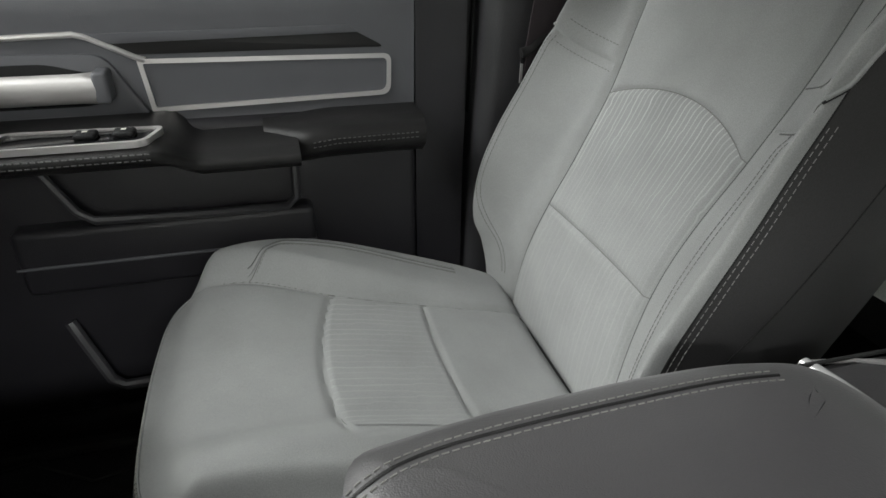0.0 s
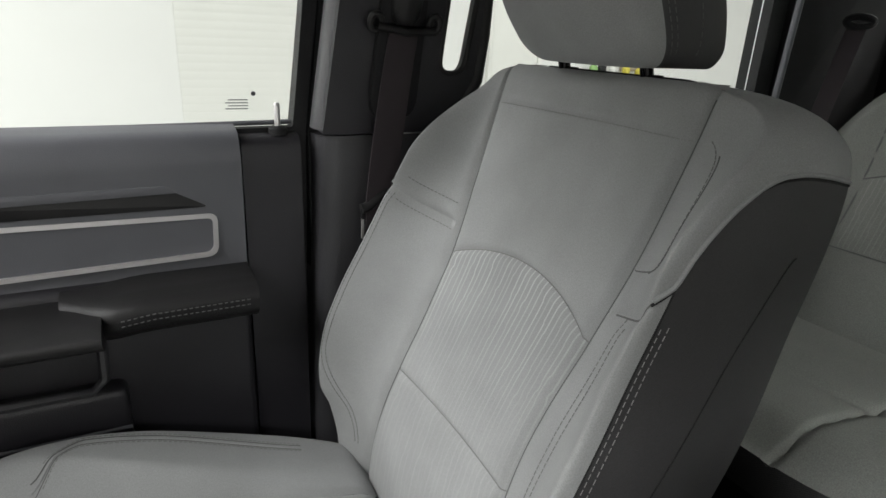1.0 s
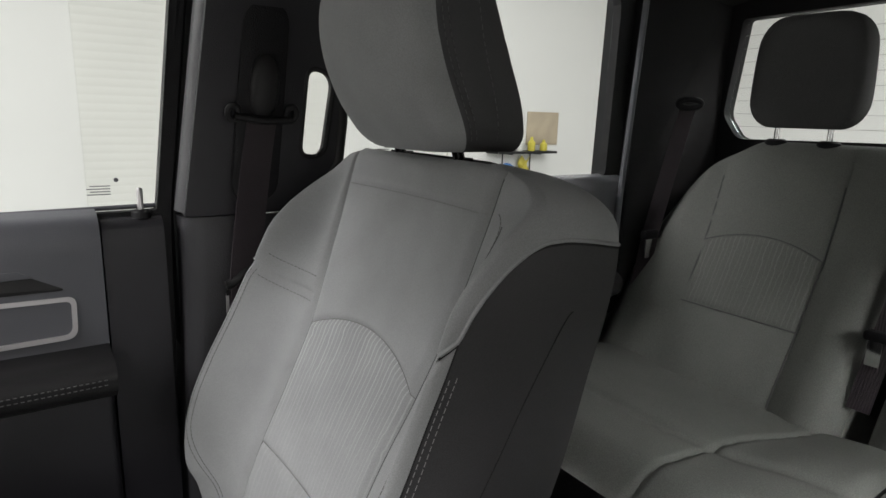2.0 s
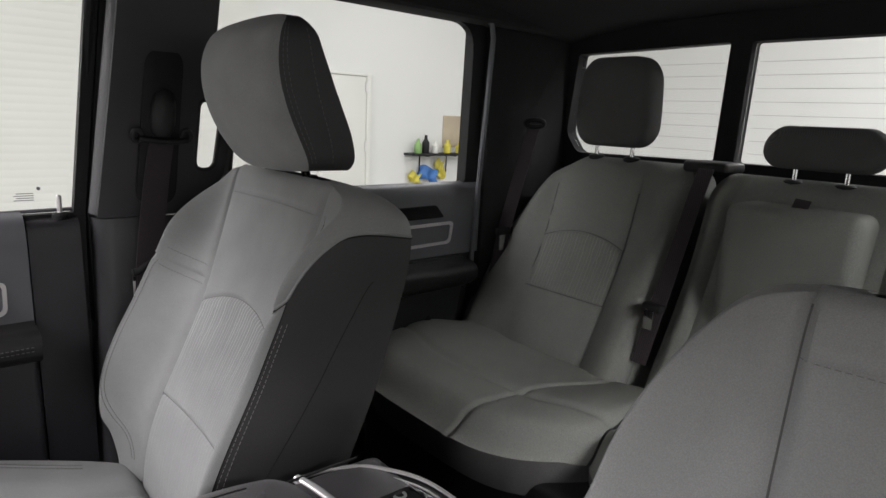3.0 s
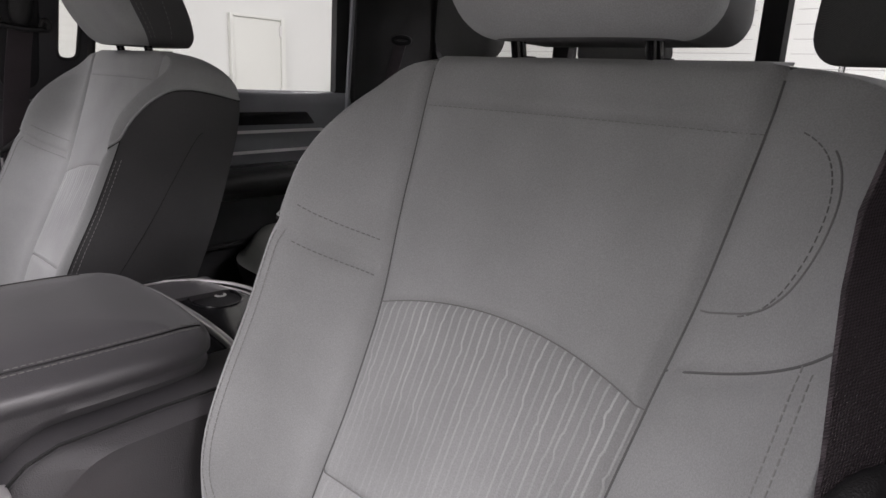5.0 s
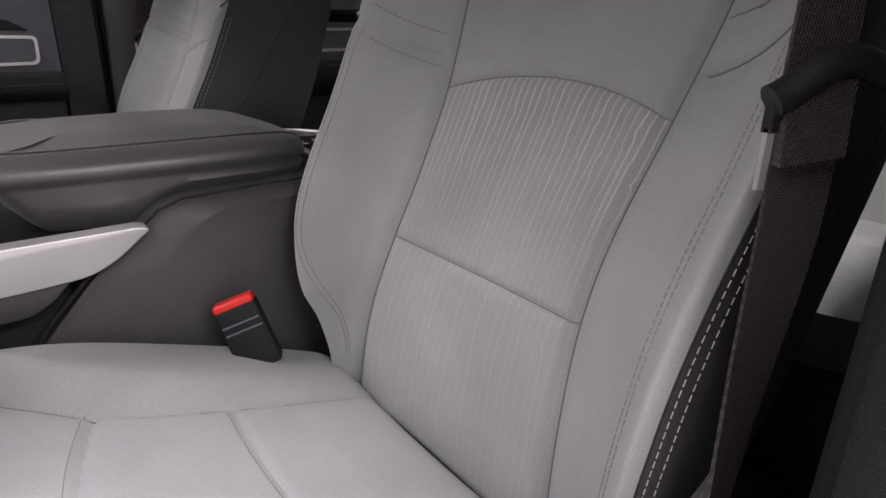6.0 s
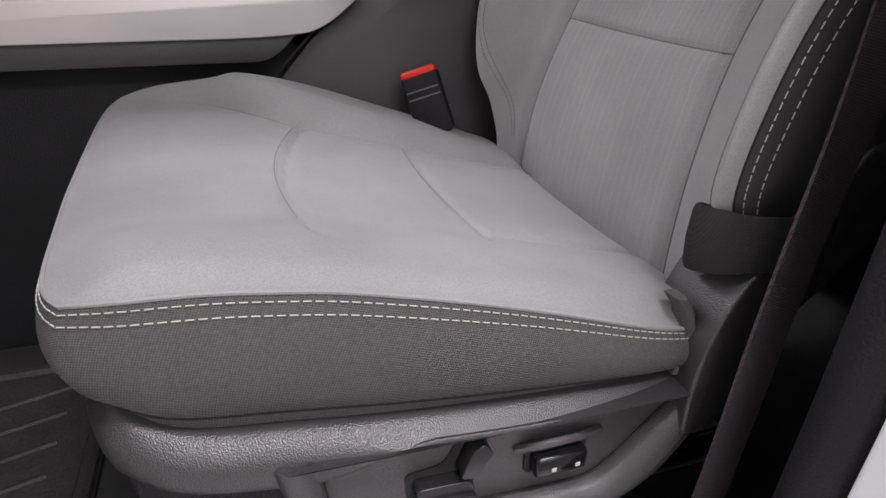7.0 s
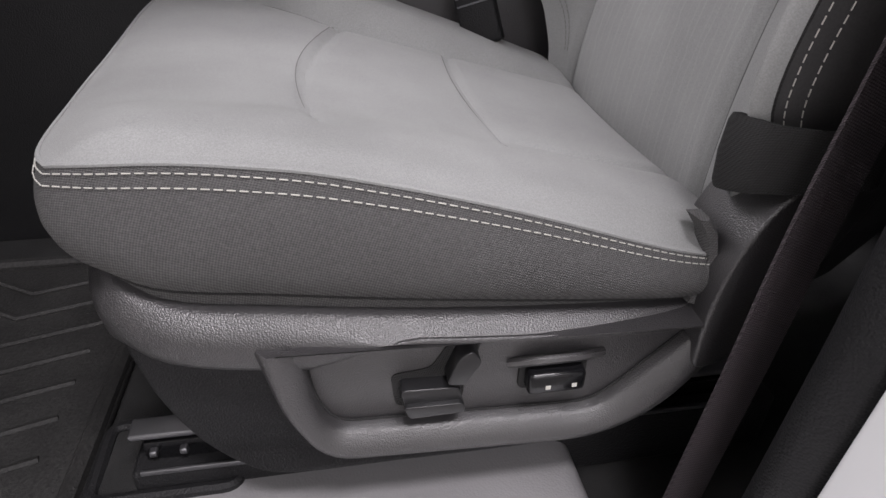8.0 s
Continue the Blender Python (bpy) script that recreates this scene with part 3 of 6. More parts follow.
part("stitching", Geo().dashes([(-0.235, 0.711, 0.679), (-0.20, 0.711, 0.683), (-0.08, 0.711, 0.684)], 0.004, 0.003, 0.0007).dashes([(-0.235, 0.711, 0.672), (-0.20, 0.711, 0.676), (-0.08, 0.711, 0.677)], 0.004, 0.003, 0.0007), GREYVINYL, fd)
# map pocket
part("pocket_lip", Geo().tube([(-0.60, 0.765, 0.65), (-0.565, 0.757, 0.590), (-0.545, 0.757, 0.574), (-0.40, 0.757, 0.568), (-0.28, 0.76, 0.566), (-0.264, 0.765, 0.578), (-0.262, 0.775, 0.65)], 0.0065, 8), PILLAR, fd)
part("pocket_shelf", rbox((-0.66, 0.755, 0.46), (-0.24, 0.80, 0.565), 0.012), DOORBLACK, fd)
part("trim_line", Geo().tube([(-0.66, 0.752, 0.510), (-0.24, 0.752, 0.508)], 0.0025, 6), GREYPLASTIC, fd)
part("lower_pocket_lip", Geo().tube([(-0.625, 0.775, 0.40), (-0.612, 0.765, 0.37), (-0.588, 0.762, 0.290), (-0.570, 0.76, 0.275), (-0.45, 0.76, 0.276), (-0.15, 0.76, 0.280)], 0.009, 8), PILLAR, fd)
lock = part("lock_base", Geo().loft([[(-0.014 + r * math.cos(a), 0.822 + r * math.sin(a), z) for a in np.linspace(0, 2 * math.pi, 12, endpoint=False)] for r, z in ((0.014, 0.878), (0.013, 0.886), (0.008, 0.890))]), PLASTIC, fd)
part("lock_pin", Geo().loft([[(-0.014 + r * math.cos(a), 0.822 + r * math.sin(a), z) for a in np.linspace(0, 2 * math.pi, 10, endpoint=False)] for r, z in ((0.004, 0.885), (0.0045, 0.918), (0.003, 0.921))]), SILVER, fd, "bright lock pin")
for k in range(4):
    part("glass_mark", rbox((-0.078 + 0.004 * (k % 2), 0.8445, 0.910 + 0.004 * k), (-0.048, 0.8455, 0.9114 + 0.004 * k), 0.0002), GREYPLASTIC, glass)
part("glass_mark", Geo().loft([[(-0.040 + r * math.cos(a), y, 0.931 + r * math.sin(a)) for a in np.linspace(0, 2 * math.pi, 12, endpoint=False)] for r, y in ((0.0032, 0.8455), (0.0032, 0.8445))]), GREYPLASTIC, glass)
part("weather_strip", Geo().tube([(-0.90, 0.842, 0.884), (-0.4, 0.842, 0.887), (0.010, 0.842, 0.892)], 0.0035, 8), GREYPLASTIC, fd)
part("window_seal", Geo().tube([(0.022, 0.842, 0.90), (0.046, 0.834, 1.12), (0.068, 0.826, 1.33)], 0.009, 8), PLASTIC, fd)


# rear doors, passenger's side and driver's side
def rear_door(sgn):
    d = thing("rear_door", "closed black and slate grey rear door with silver trim", "car door", "rear doors", at=(0.62, sgn * 0.82, 0.20))
    part("door_frame", door_shell(REAR_OUT, REAR_HOLE, 0.822, 0.844, sgn), PLASTIC, d, smooth=False)
    part("outer_skin", door_shell(REAR_OUT, inflate(REAR_HOLE, 0.020), 0.850, 0.862, sgn), WHITEPAINT, d, "white painted outer skin", False)
    gl = part("window_pane", pane(inflate(REAR_HOLE, 0.012), 0.8445, sgn), GLASS, d, "clear door glass", False)
    gl.visible_shadow = False

    def flip(geo):
        geo.v = [(x, sgn * y, z) for x, y, z in geo.v]
        return geo
    up = rounded([(0.84, 0.912), (0.806, 0.907), (0.796, 0.885), (0.798, 0.71), (0.84, 0.71)], [0.002, 0.012, 0.015, 0.004, 0.002], 4)
    part("upper_trim", flip(sweep_x(up, 0.28, 1.015)), GREYPLASTIC, d, "slate grey upper door trim")
    part("lower_trim", prism(rounded([(0.28, 0.22), (0.70, 0.22), (0.94, 0.52), (0.97, 0.71), (0.28, 0.71)], [0.01, 0.1, 0.06, 0.01, 0.01], 4), "y", sgn * 0.79, sgn * 0.83, 0.006), PLASTIC, d)
    corners = [(0.45, 0.735), (0.905, 0.745), (0.915, 0.807), (0.45, 0.80)]
    inner = inset(corners, 0.008)
    o, i = rounded(corners, [0.004, 0.016, 0.014, 0.004], 6), rounded(inner, [0.003, 0.012, 0.01, 0.003], 6)
    part("silver_surround", flip(outline_band(o, i, 0.80, 0.793)), SILVER, d, "satin silver surround")
    part("inlay", prism(i, "y", sgn * 0.797, sgn * 0.801, 0), GREYPLASTIC, d, "slate grey inlay", False)
    part("groove_strip", prism(rounded([(0.40, 0.815), (0.88, 0.820), (0.85, 0.855), (0.40, 0.85)], 0.008, 4), "y", sgn * 0.792, sgn * 0.80, 0.003), GLOSS, d)
    part("armrest", flip(sweep_x(rounded([(0.80, 0.705), (0.745, 0.70), (0.72, 0.685), (0.725, 0.65), (0.80, 0.61)], [0.002, 0.02, 0.02, 0.02, 0.002], 4), 0.36, 0.95, 10)), LEATHER, d, "black padded armrest")
    part("pocket_lip", flip(Geo().tube([(0.40, 0.765, 0.50), (0.75, 0.765, 0.50), (0.82, 0.77, 0.55)], 0.008, 8)), PLASTIC, d)
    return d


rear_door(1)
rear_door(-1)


# rear quarter (C pillars) and back wall
def quarter(sgn):
    return prism(rounded([(1.035, 0.20), (1.42, 0.20), (1.42, 1.40), (1.045, 1.40), (1.035, 0.9)], [0.01, 0.01, 0.01, 0.05, 0.05], 3), "y", sgn * 0.805, sgn * 0.88, 0.008)


struct("pillar_3", quarter(1), HEADLINER, "dark rear quarter trim beside the bench", "pillar", True)
struct("pillar_4", quarter(-1), HEADLINER, "dark rear quarter trim beside the bench", "pillar", True)
struct("trim_door_seal", Geo().tube([(0.985, 0.792, 0.62), (0.996, 0.788, 0.90), (1.008, 0.783, 1.15), (1.014, 0.78, 1.30), (1.005, 0.78, 1.335), (0.97, 0.78, 1.352), (0.5, 0.78, 1.36)], 0.007, 8), GREYPLASTIC, "grey rubber door seal along the rear door opening", "trim", True)
BACK_OUT = [(-0.80, 0.20), (0.80, 0.20), (0.80, 1.42), (-0.80, 1.42)]
W_MID = rounded([(-0.256, 1.005), (0.256, 1.005), (0.250, 1.30), (-0.250, 1.30)], 0.008, 3)
W_P = rounded([(0.309, 1.005), (0.745, 0.998), (0.79, 1.056), (0.766, 1.292), (0.303, 1.302)], [0.008, 0.02, 0.02, 0.01, 0.008], 4)
W_D = [(-y, z) for y, z in reversed(W_P)]
struct("wall_rear", holed(BACK_OUT, [W_MID, W_P, W_D], "x", 1.375, 1.42), HEADLINER, "dark rear cab wall with a three-part sliding window", "wall")
for k, hole in enumerate((W_MID, W_P, W_D)):
    w = struct(f"window_{k + 1}", holed(hole, [], "x", 1.40, 1.404), GLASS, "clear rear glass with fine heater lines", "window")
    w.visible_shadow = False
    lo, hi = min(p[0] for p in hole), max(p[0] for p in hole)
    for j in range(8):
        z = 1.03 + 0.032 * j
        part("heater_line", Geo().tube([(1.398, lo + 0.02, z), (1.398, hi - 0.02, z)], 0.0006, 4), PALETHREAD, w)

# rocker and door opening of the driver's side, in body colour
JAMB = [(0.05, -0.020), (0.30, -0.002), (0.45, 0.008), (0.9, 0.030), (1.35, 0.09)]
struct("trim_jamb", Geo().loft([[(x + curve_at(JAMB, z), -y, z) for x, y in rounded([(0.006, 0.838), (0.010, 0.90), (0.040, 0.945), (0.26, 0.955), (0.26, 0.83)], [0.004, 0.03, 0.03, 0.01, 0.002], 4)] for z in np.linspace(0.05, 1.35, 14)]), WHITEPAINT, "white painted door jamb", "trim", True)
struct("trim_door_seal_driver", Geo().tube([(0.018 + curve_at(JAMB, z), -0.817, z) for z in np.linspace(0.17, 1.33, 14)], 0.020, 12), PLASTIC, "black rubber door seal on the driver's jamb", "trim", True)
struct("trim_rocker_passenger", rbox((-1.02, 0.77, 0.05), (1.42, 0.92, 0.215), 0.02), PLASTIC, "black sill trim under the passenger doors", "trim", True)
struct("trim_underbody", rbox((-1.05, -0.60, GROUND), (1.40, 0.60, 0.115), 0.02), PLASTIC, "plain black underbody carrying the cab", "underbody")
struct("trim_rocker", rbox((-0.98, -0.88, 0.06), (1.2, -0.76, 0.165), 0.02), WHITEPAINT, "white painted rocker panel", "trim", True)
# ---- front seats ----
XC = [(0.34, 0.048), (0.44, 0.050), (0.52, 0.062), (0.60, 0.088), (0.68, 0.126), (0.752, 0.163), (0.85, 0.202), (0.956, 0.238), (1.0, 0.25)]
WC = [(0.34, 0.150), (0.44, 0.146), (0.52, 0.140), (0.60, 0.131), (0.66, 0.129), (0.752, 0.138), (0.83, 0.150), (0.90, 0.157), (0.957, 0.162), (1.0, 0.163)]
WB = [(0.34, 0.180), (0.42, 0.205), (0.50, 0.230), (0.58, 0.241), (0.68, 0.246), (0.78, 0.250), (0.86, 0.252), (0.92, 0.252), (0.95, 0.246), (0.970, 0.226), (0.981, 0.190), (0.988, 0.120)]
BF = [(0.34, 0.020), (0.45, 0.022), (0.50, 0.036), (0.533, 0.056), (0.58, 0.070), (0.643, 0.081), (0.72, 0.082), (0.84, 0.078), (0.88, 0.076), (0.91, 0.062), (0.935, 0.040), (0.96, 0.014), (0.988, 0.0)]
XB = [(0.34, 0.175), (0.58, 0.246), (0.73, 0.306), (0.85, 0.343), (0.916, 0.350), (0.986, 0.335)]
ZT = 0.988


def back_point(q, z):
    """A point of the seat back: q -1..1 front, to 2 side, to 3 back; lateral s, x, z."""
    a, sg = abs(q), (1 if q >= 0 else -1)
    xc, wc, wb, bf, xb = (curve_at(r, z) for r in (XC, WC, WB, BF, XB))
    if a <= 0.5:
        k = a / 0.5
        s, x = wc * k, xc + 0.004 - 0.010 * k * k
    elif a <= 1:
        k = (a - 0.5) / 0.5
        s = wc + (wb - wc) * math.sin(k * math.pi / 2) ** 0.9
        x = xc - 0.006 - bf * ease(0, 0.8, k) + 0.016 * ease(0.72, 1.0, k)
    elif a <= 2:
        k = a - 1
        xe = xc - 0.006 - bf + 0.016
        x = xe + (xb - 0.012 - xe) * k
        s = wb + 0.010 * math.sin(math.pi * k) - 0.012 * k * k
    else:
        k = a - 2
        s = (wb - 0.012) * (1 - k)
        x = xb - 0.012 + 0.014 * math.sin(min(k * 3, 1) * math.pi / 2)
    if z > 0.925:
        k = (z - 0.925) / 0.0632
        g = math.sqrt(max(1 - k * k, 0.0))
        xm = 0.5 * (xc + xb) + 0.005
        x = xm - 0.030 * k * k + (x - xm) * (0.12 + 0.88 * g)
    return sg * s, x, z


LEVEL = [0.752, 0.604, 0.030]


def arc_z(k):
    """Height of the arched seam across the back, k -1..1."""
    return LEVEL[0] + LEVEL[2] * (1 - k * k)


def band_z(k):
    return LEVEL[1] - 0.004 * (1 - k * k)


def groove(d, w=0.005, depth=0.0035):
    return depth * math.exp(-((d / w) ** 2))


RISE = [0.0, 0.0]


def diag_z(q):
    """Seam between the shoulder pad and the bolster."""
    k = (abs(q) - 0.5) / 0.5
    return 0.782 + 0.055 * (0.55 * k + 0.45 * ease(0.1, 1.0, k)) + RISE[0 if q < 0 else 1] * k


def back_front(q, z):
    """The front surface with its sewn grooves."""
    s, x, z = back_point(q, z)
    a = abs(q)
    wc = curve_at(WC, z)
    d = groove(abs(s) - wc, 0.007, 0.009) if a <= 1 else 0
    if a < 0.52:
        k = min(a / 0.5, 1)
        d = max(d, groove(z - arc_z(k), 0.004, 0.004), groove(z - band_z(k), 0.004, 0.004), groove(z - 0.945, 0.003, 0.0015))
    elif a <= 1:
        d = max(d, groove(z - diag_z(q) + 0.003, 0.008, 0.007 * (1 - ease(0.78, 1.0, a))))

    return s, x + d, z



def front_seat(name, yc, sgn, nose, label):
    """One front bucket seat. sgn: the way (along y) from the seat to the middle of the cab."""
    seat = thing(name, label, "car seat", "front seats", at=(-0.1, yc, FLOOR))

    RISE[0], RISE[1] = (0.046, 0.0) if sgn > 0 else (0.0, 0.020)
    LEVEL[:] = (0.752, 0.602, 0.021) if sgn > 0 else (0.748, 0.596, 0.030)
    EDGE = 0.955 if sgn > 0 else 1.0
    FULL = [(0.5, 0.94), (0.62, 0.95), (0.72, 0.94), (0.80, 0.83), (0.88, 0.58), (0.95, 0.36), (0.99, 0.34)]
    if sgn > 0:
        FULL = [(0.46, 0.30), (0.52, 0.48), (0.56, 0.62), (0.62, 0.78), (0.72, 0.86), (0.80, 0.90), (0.88, 0.81), (0.95, 0.68), (0.99, 0.60)]

    def W(p, lift=0.0):
        s, x, z = p
        return (x - lift, yc + sgn * s, z)

    def B(p, lift=0.0):
        """The back's bolsters: fuller on the side towards the driver's door."""
        s, x, z = p
        if abs(s) > 0.15:
            s = math.copysign(0.15 + (abs(s) - 0.15) * (curve_at(FULL, z) if s * sgn > 0 else 1.06 if sgn > 0 else 0.96 + 0.12 * ease(0.80, 0.64, z)), s)
        return (x - lift, yc + sgn * s, z)

    def sew(sd, z):
        """Where the doubled stitch line runs on a bolster."""
        if sd * sgn > 0:
            return 0.84 - 0.22 * ease(0.60, 0.46, z)
        return (0.76 if sgn > 0 else 0.60) + 0.02 * ease(0.70, 0.56, z)
    back = part("backrest", Geo().grid(lambda u, v: B(back_point(2 + u * 2 if u < 0.5 else -(2 + (1 - u) * 2), 0.36 + (ZT - 0.36) * v)), 32, 40), BACKCLOTH, seat, "dark cloth back panel")

    def panel(nm, qa, qb, za, zb, nu, nv, material, lab=""):
        """A sewn panel between two q values and two heights, each may depend on the place across."""
        g = Geo()

        def fn(u, v):
            q = qa + (qb - qa) * u
            lo, hi = za(q), zb(q)
            return B(back_front(q, lo + (hi - lo) * v))
        part(nm, g.grid(fn, nu, nv), material, back, lab)
    top = lambda q: ZT - 0.0005
    low = lambda q: 0.36
    panel("upper_insert", -0.5, 0.5, lambda q: arc_z(q / 0.5), top, 60, 60, FABRIC, "plain light grey cloth")
    panel("ribbed_insert", -0.5, 0.5, lambda q: band_z(q / 0.5), lambda q: arc_z(q / 0.5), 60, 44, RIBBED, "grey cloth woven with pale ribs")
    panel("lumbar_insert", -0.5, 0.5, low, lambda q: band_z(q / 0.5), 60, 50, FAINTRIB, "grey cloth with faint ribs")
    for sd in (-1, 1):
        panel("bolster", sd * 0.5, sd * EDGE, low, diag_z, 30, 80, FABRIC, "light grey cloth bolster")
        panel("shoulder_pad", sd * 0.5, sd, diag_z, top, 30, 40, FABRIC, "light grey cloth shoulder pad")

        def split(q):
            k = abs(q) - 1
            if k < 0:
                return diag_z(q)
            return curve_at([(0, 0.838), (0.03, 0.868), (0.07, 0.902), (0.13, 0.924), (0.3, 0.931), (0.6, 0.927), (1.0, 0.915)], k) + RISE[0 if q < 0 else 1] * (1 - ease(0.0, 0.12, k))

        def side_fn(lo, hi):
            def at(u, v):
                q = sd * (first + (2 - first) * u)
                return B(back_point(q, lo(q) + (hi(q) - lo(q)) * v))
            return at
        first = EDGE
        part("side_panel", Geo().grid(side_fn(low, split), 32, 60), BACKCLOTH, back, "dark cloth side panel")
        first = 1.0
        part("shoulder_cap", Geo().grid(side_fn(split, top), 24, 24), FABRIC, back, "light grey cloth cap")
        part("piping", Geo().tube([B(back_point(sd * q, split(sd * q) - 0.001)) for q in [0.90, 0.94, 0.97] + list(np.linspace(1, 2, 60))], 0.0020, 8), FABRIC, back)
        part("seam", Geo().tube([B(back_point(sd * q, split(sd * q) - 0.0042)) for q in [0.90, 0.94, 0.97] + list(np.linspace(1, 2, 60))], 0.0012, 6), STRAPCLOTH, back)
        part("seam", Geo().tube([B(back_point(sd * EDGE, z), 0.0002) for z in np.linspace(0.44, diag_z(sd * EDGE) - 0.003, 50)], 0.0008, 6), STRAPCLOTH, back)
        stretch = [B((lambda p: (p[0] + sd * 0.0005, p[1], p[2]))(back_point(sd * (1.22 + 0.42 * k), 0.60 + 0.26 * ease(0, 1, k)))) for k in np.linspace(0, 1, 40)]
        part("seam", Geo().tube(stretch, 0.0006, 6), STRAPCLOTH, back)
        g = Geo()
        for off in ((0.010, 0.062) if sgn > 0 else (0.018, 0.052)):
            g.dashes([B((lambda p: (p[0] + sd * 0.0006, p[1], p[2]))(back_point(sd * (1 + off), z))) for z in np.linspace(0.45, 0.825, 40)], 0.0045, 0.0022, 0.00040)
        part("stitching", g, THREAD if sgn > 0 else PALETHREAD, back)
        cord = Geo().tube([B(back_front(sd * 0.5, z), 0.0002) for z in np.linspace(0.42, 0.975, 60)], 0.0010, 6)
        part("seam", cord, SEAM, back)
        if sd * sgn < 0:
            part("seam", Geo().tube([B(back_front(sd * q, diag_z(sd * q) - 0.002), 0.0004) for q in np.linspace(0.5, 0.97, 24)], 0.0010, 6), SEAM, back)
        loop = [(0.5, 0.950), (0.58, 0.947), (0.65, 0.935), (0.69, 0.915), (0.695, 0.893), (0.68, 0.872), (0.65, 0.852), (0.60, 0.836), (0.51, 0.824)]
        lp = [B(back_front(sd * curve_at([(i, p[0]) for i, p in enumerate(loop)], t), curve_at([(i, p[1]) for i, p in enumerate(loop)], t)), 0.0002) for t in np.linspace(0, 8, 50)]
        if sd * sgn < 0:
            part("seam", Geo().tube(lp[12:], 0.0007, 6), FAINTSEAM if sgn > 0 else SEAM, back)
            lq = [B(back_front(sd * (0.5 + (curve_at([(i, p[0]) for i, p in enumerate(loop)], t) - 0.5) * 0.90), curve_at([(i, p[1]) for i, p in enumerate(loop)], t) - 0.003), 0.0003) for t in np.linspace(1, 7.2, 50)]
            part("stitching", Geo().dashes(lq, 0.0042, 0.0020, 0.0005), SEWN, back)
        else:
            for dz in (-0.010, 0.024):
                row = [B(back_front(sd * q, diag_z(sd * q) + dz), 0.0003) for q in np.linspace(0.53, 0.80, 24)]
                part("stitching", Geo().dashes(row, 0.0036, 0.0022, 0.0006), SEWN, back)
        for off in (-0.016, 0.016):
            part("stitching", Geo().dashes([B(back_front(sd * (sew(sd, z) + off), z), 0.0005) for z in np.linspace(0.46, diag_z(sd * sew(sd, 0.75)) - 0.004, 60)], 0.0042, 0.0016, 0.0005), SEWN if sgn < 0 else PALESTITCH, back)
    for fn in (arc_z, band_z):
        part("seam", Geo().tube([B(back_front(0.5 * k, fn(k)), 0.0004) for k in np.linspace(-1, 1, 40)], 0.0006, 5), FAINTSEAM, back)
    part("stitching", Geo().dashes([B(back_front(0.5 * k, 0.940), 0.0002) for k in np.linspace(-1, 1, 40)], 0.004, 0.002, 0.0003 if sgn > 0 else 0.0005), FAINTSEAM if sgn > 0 else PALESTITCH, back)

    # headrest
    HP = [(0.0, 0.205, 0.330), (0.10, 0.188, 0.332), (0.25, 0.165, 0.325), (0.45, 0.147, 0.306), (0.65, 0.143, 0.288), (0.80, 0.152, 0.274), (0.92, 0.172, 0.263), (1.0, 0.205, 0.250)]

    def head(q, k):
        xf, xb2 = curve_at([(r[0], r[1]) for r in HP], k), curve_at([(r[0], r[2]) for r in HP], k)
        e = min(k, 1 - k)
        wf = 0.109 * (0.80 + 0.20 * math.sqrt(max(1 - (1 - min(e / 0.25, 1)) ** 2, 0)))
        a, sg = abs(q), (1 if q >= 0 else -1)
        xm = xf + (xb2 - xf) * 0.37
        if a <= 1:
            th = a * math.pi / 2
            s = wf * math.sin(th) ** 0.75
            x = xm - (xm - xf) * max(math.cos(th), 0.0) ** 0.55
        else:
            b = a - 1
            s = wf - (wf - 0.094) * b * b if b <= 1 else 0.094 * (2 - b)
            x = xm + (xb2 - xm) * min(b, 1) ** 0.9 + (0.006 * math.sin((b - 1) * math.pi / 2) if b > 1 else 0)
        z = (1.001 if sgn > 0 else 0.996) + 0.228 * k
        if k > 0.86 or k < 0.1:
            kk = (k - 0.86) / 0.14 if k > 0.86 else (0.1 - k) / 0.1
            g = math.sqrt(max(1 - kk * kk, 0))
            xq = xf * 0.35 + xb2 * 0.65
            x = xq + (x - xq) * (0.55 + 0.45 * g) if k > 0.5 else xq + (x - xq) * (0.85 + 0.15 * g)
            s *= (0.72 + 0.28 * g) if k > 0.5 else (0.86 + 0.14 * g)
        if sgn < 0:
            s = s * (0.945 if q > 0 else 0.90)
        elif q < 0:
            s = s * 1.16
        return sg * s + (0.003 if sgn < 0 else 0), x, z - 0.006 * (1 if k > 0.5 else 0) * (abs(s) / 0.15) ** 2

    hk = [0.5 - 0.5 * math.cos(math.pi * i / 36) for i in range(37)]

    def hgrid(qa, qb, nu):
        g = Geo()
        g.grid(lambda u, v: W(head(qa + (qb - qa) * u, hk[round(v * 36)])), nu, 36)
        return g
    rest = part("headrest", hgrid(-1, 1, 48), FABRIC, seat, "light grey cloth headrest face")
    part("back_cover", hgrid(1, 3, 24), BACKCLOTH, rest, "dark cloth headrest back")
    part("back_cover", hgrid(-3, -1, 24), BACKCLOTH, rest, "dark cloth headrest back")
    for kend in (0, 36):
        ring = [W(head(q, hk[kend])) for q in np.linspace(-3, 3, 61)[:-1]]
        cg = Geo()
        cg.v, cg.f = ring, [tuple(range(60))]
        part("end_cover", cg, FABRIC if kend else DARKCLOTH, rest, "", False)
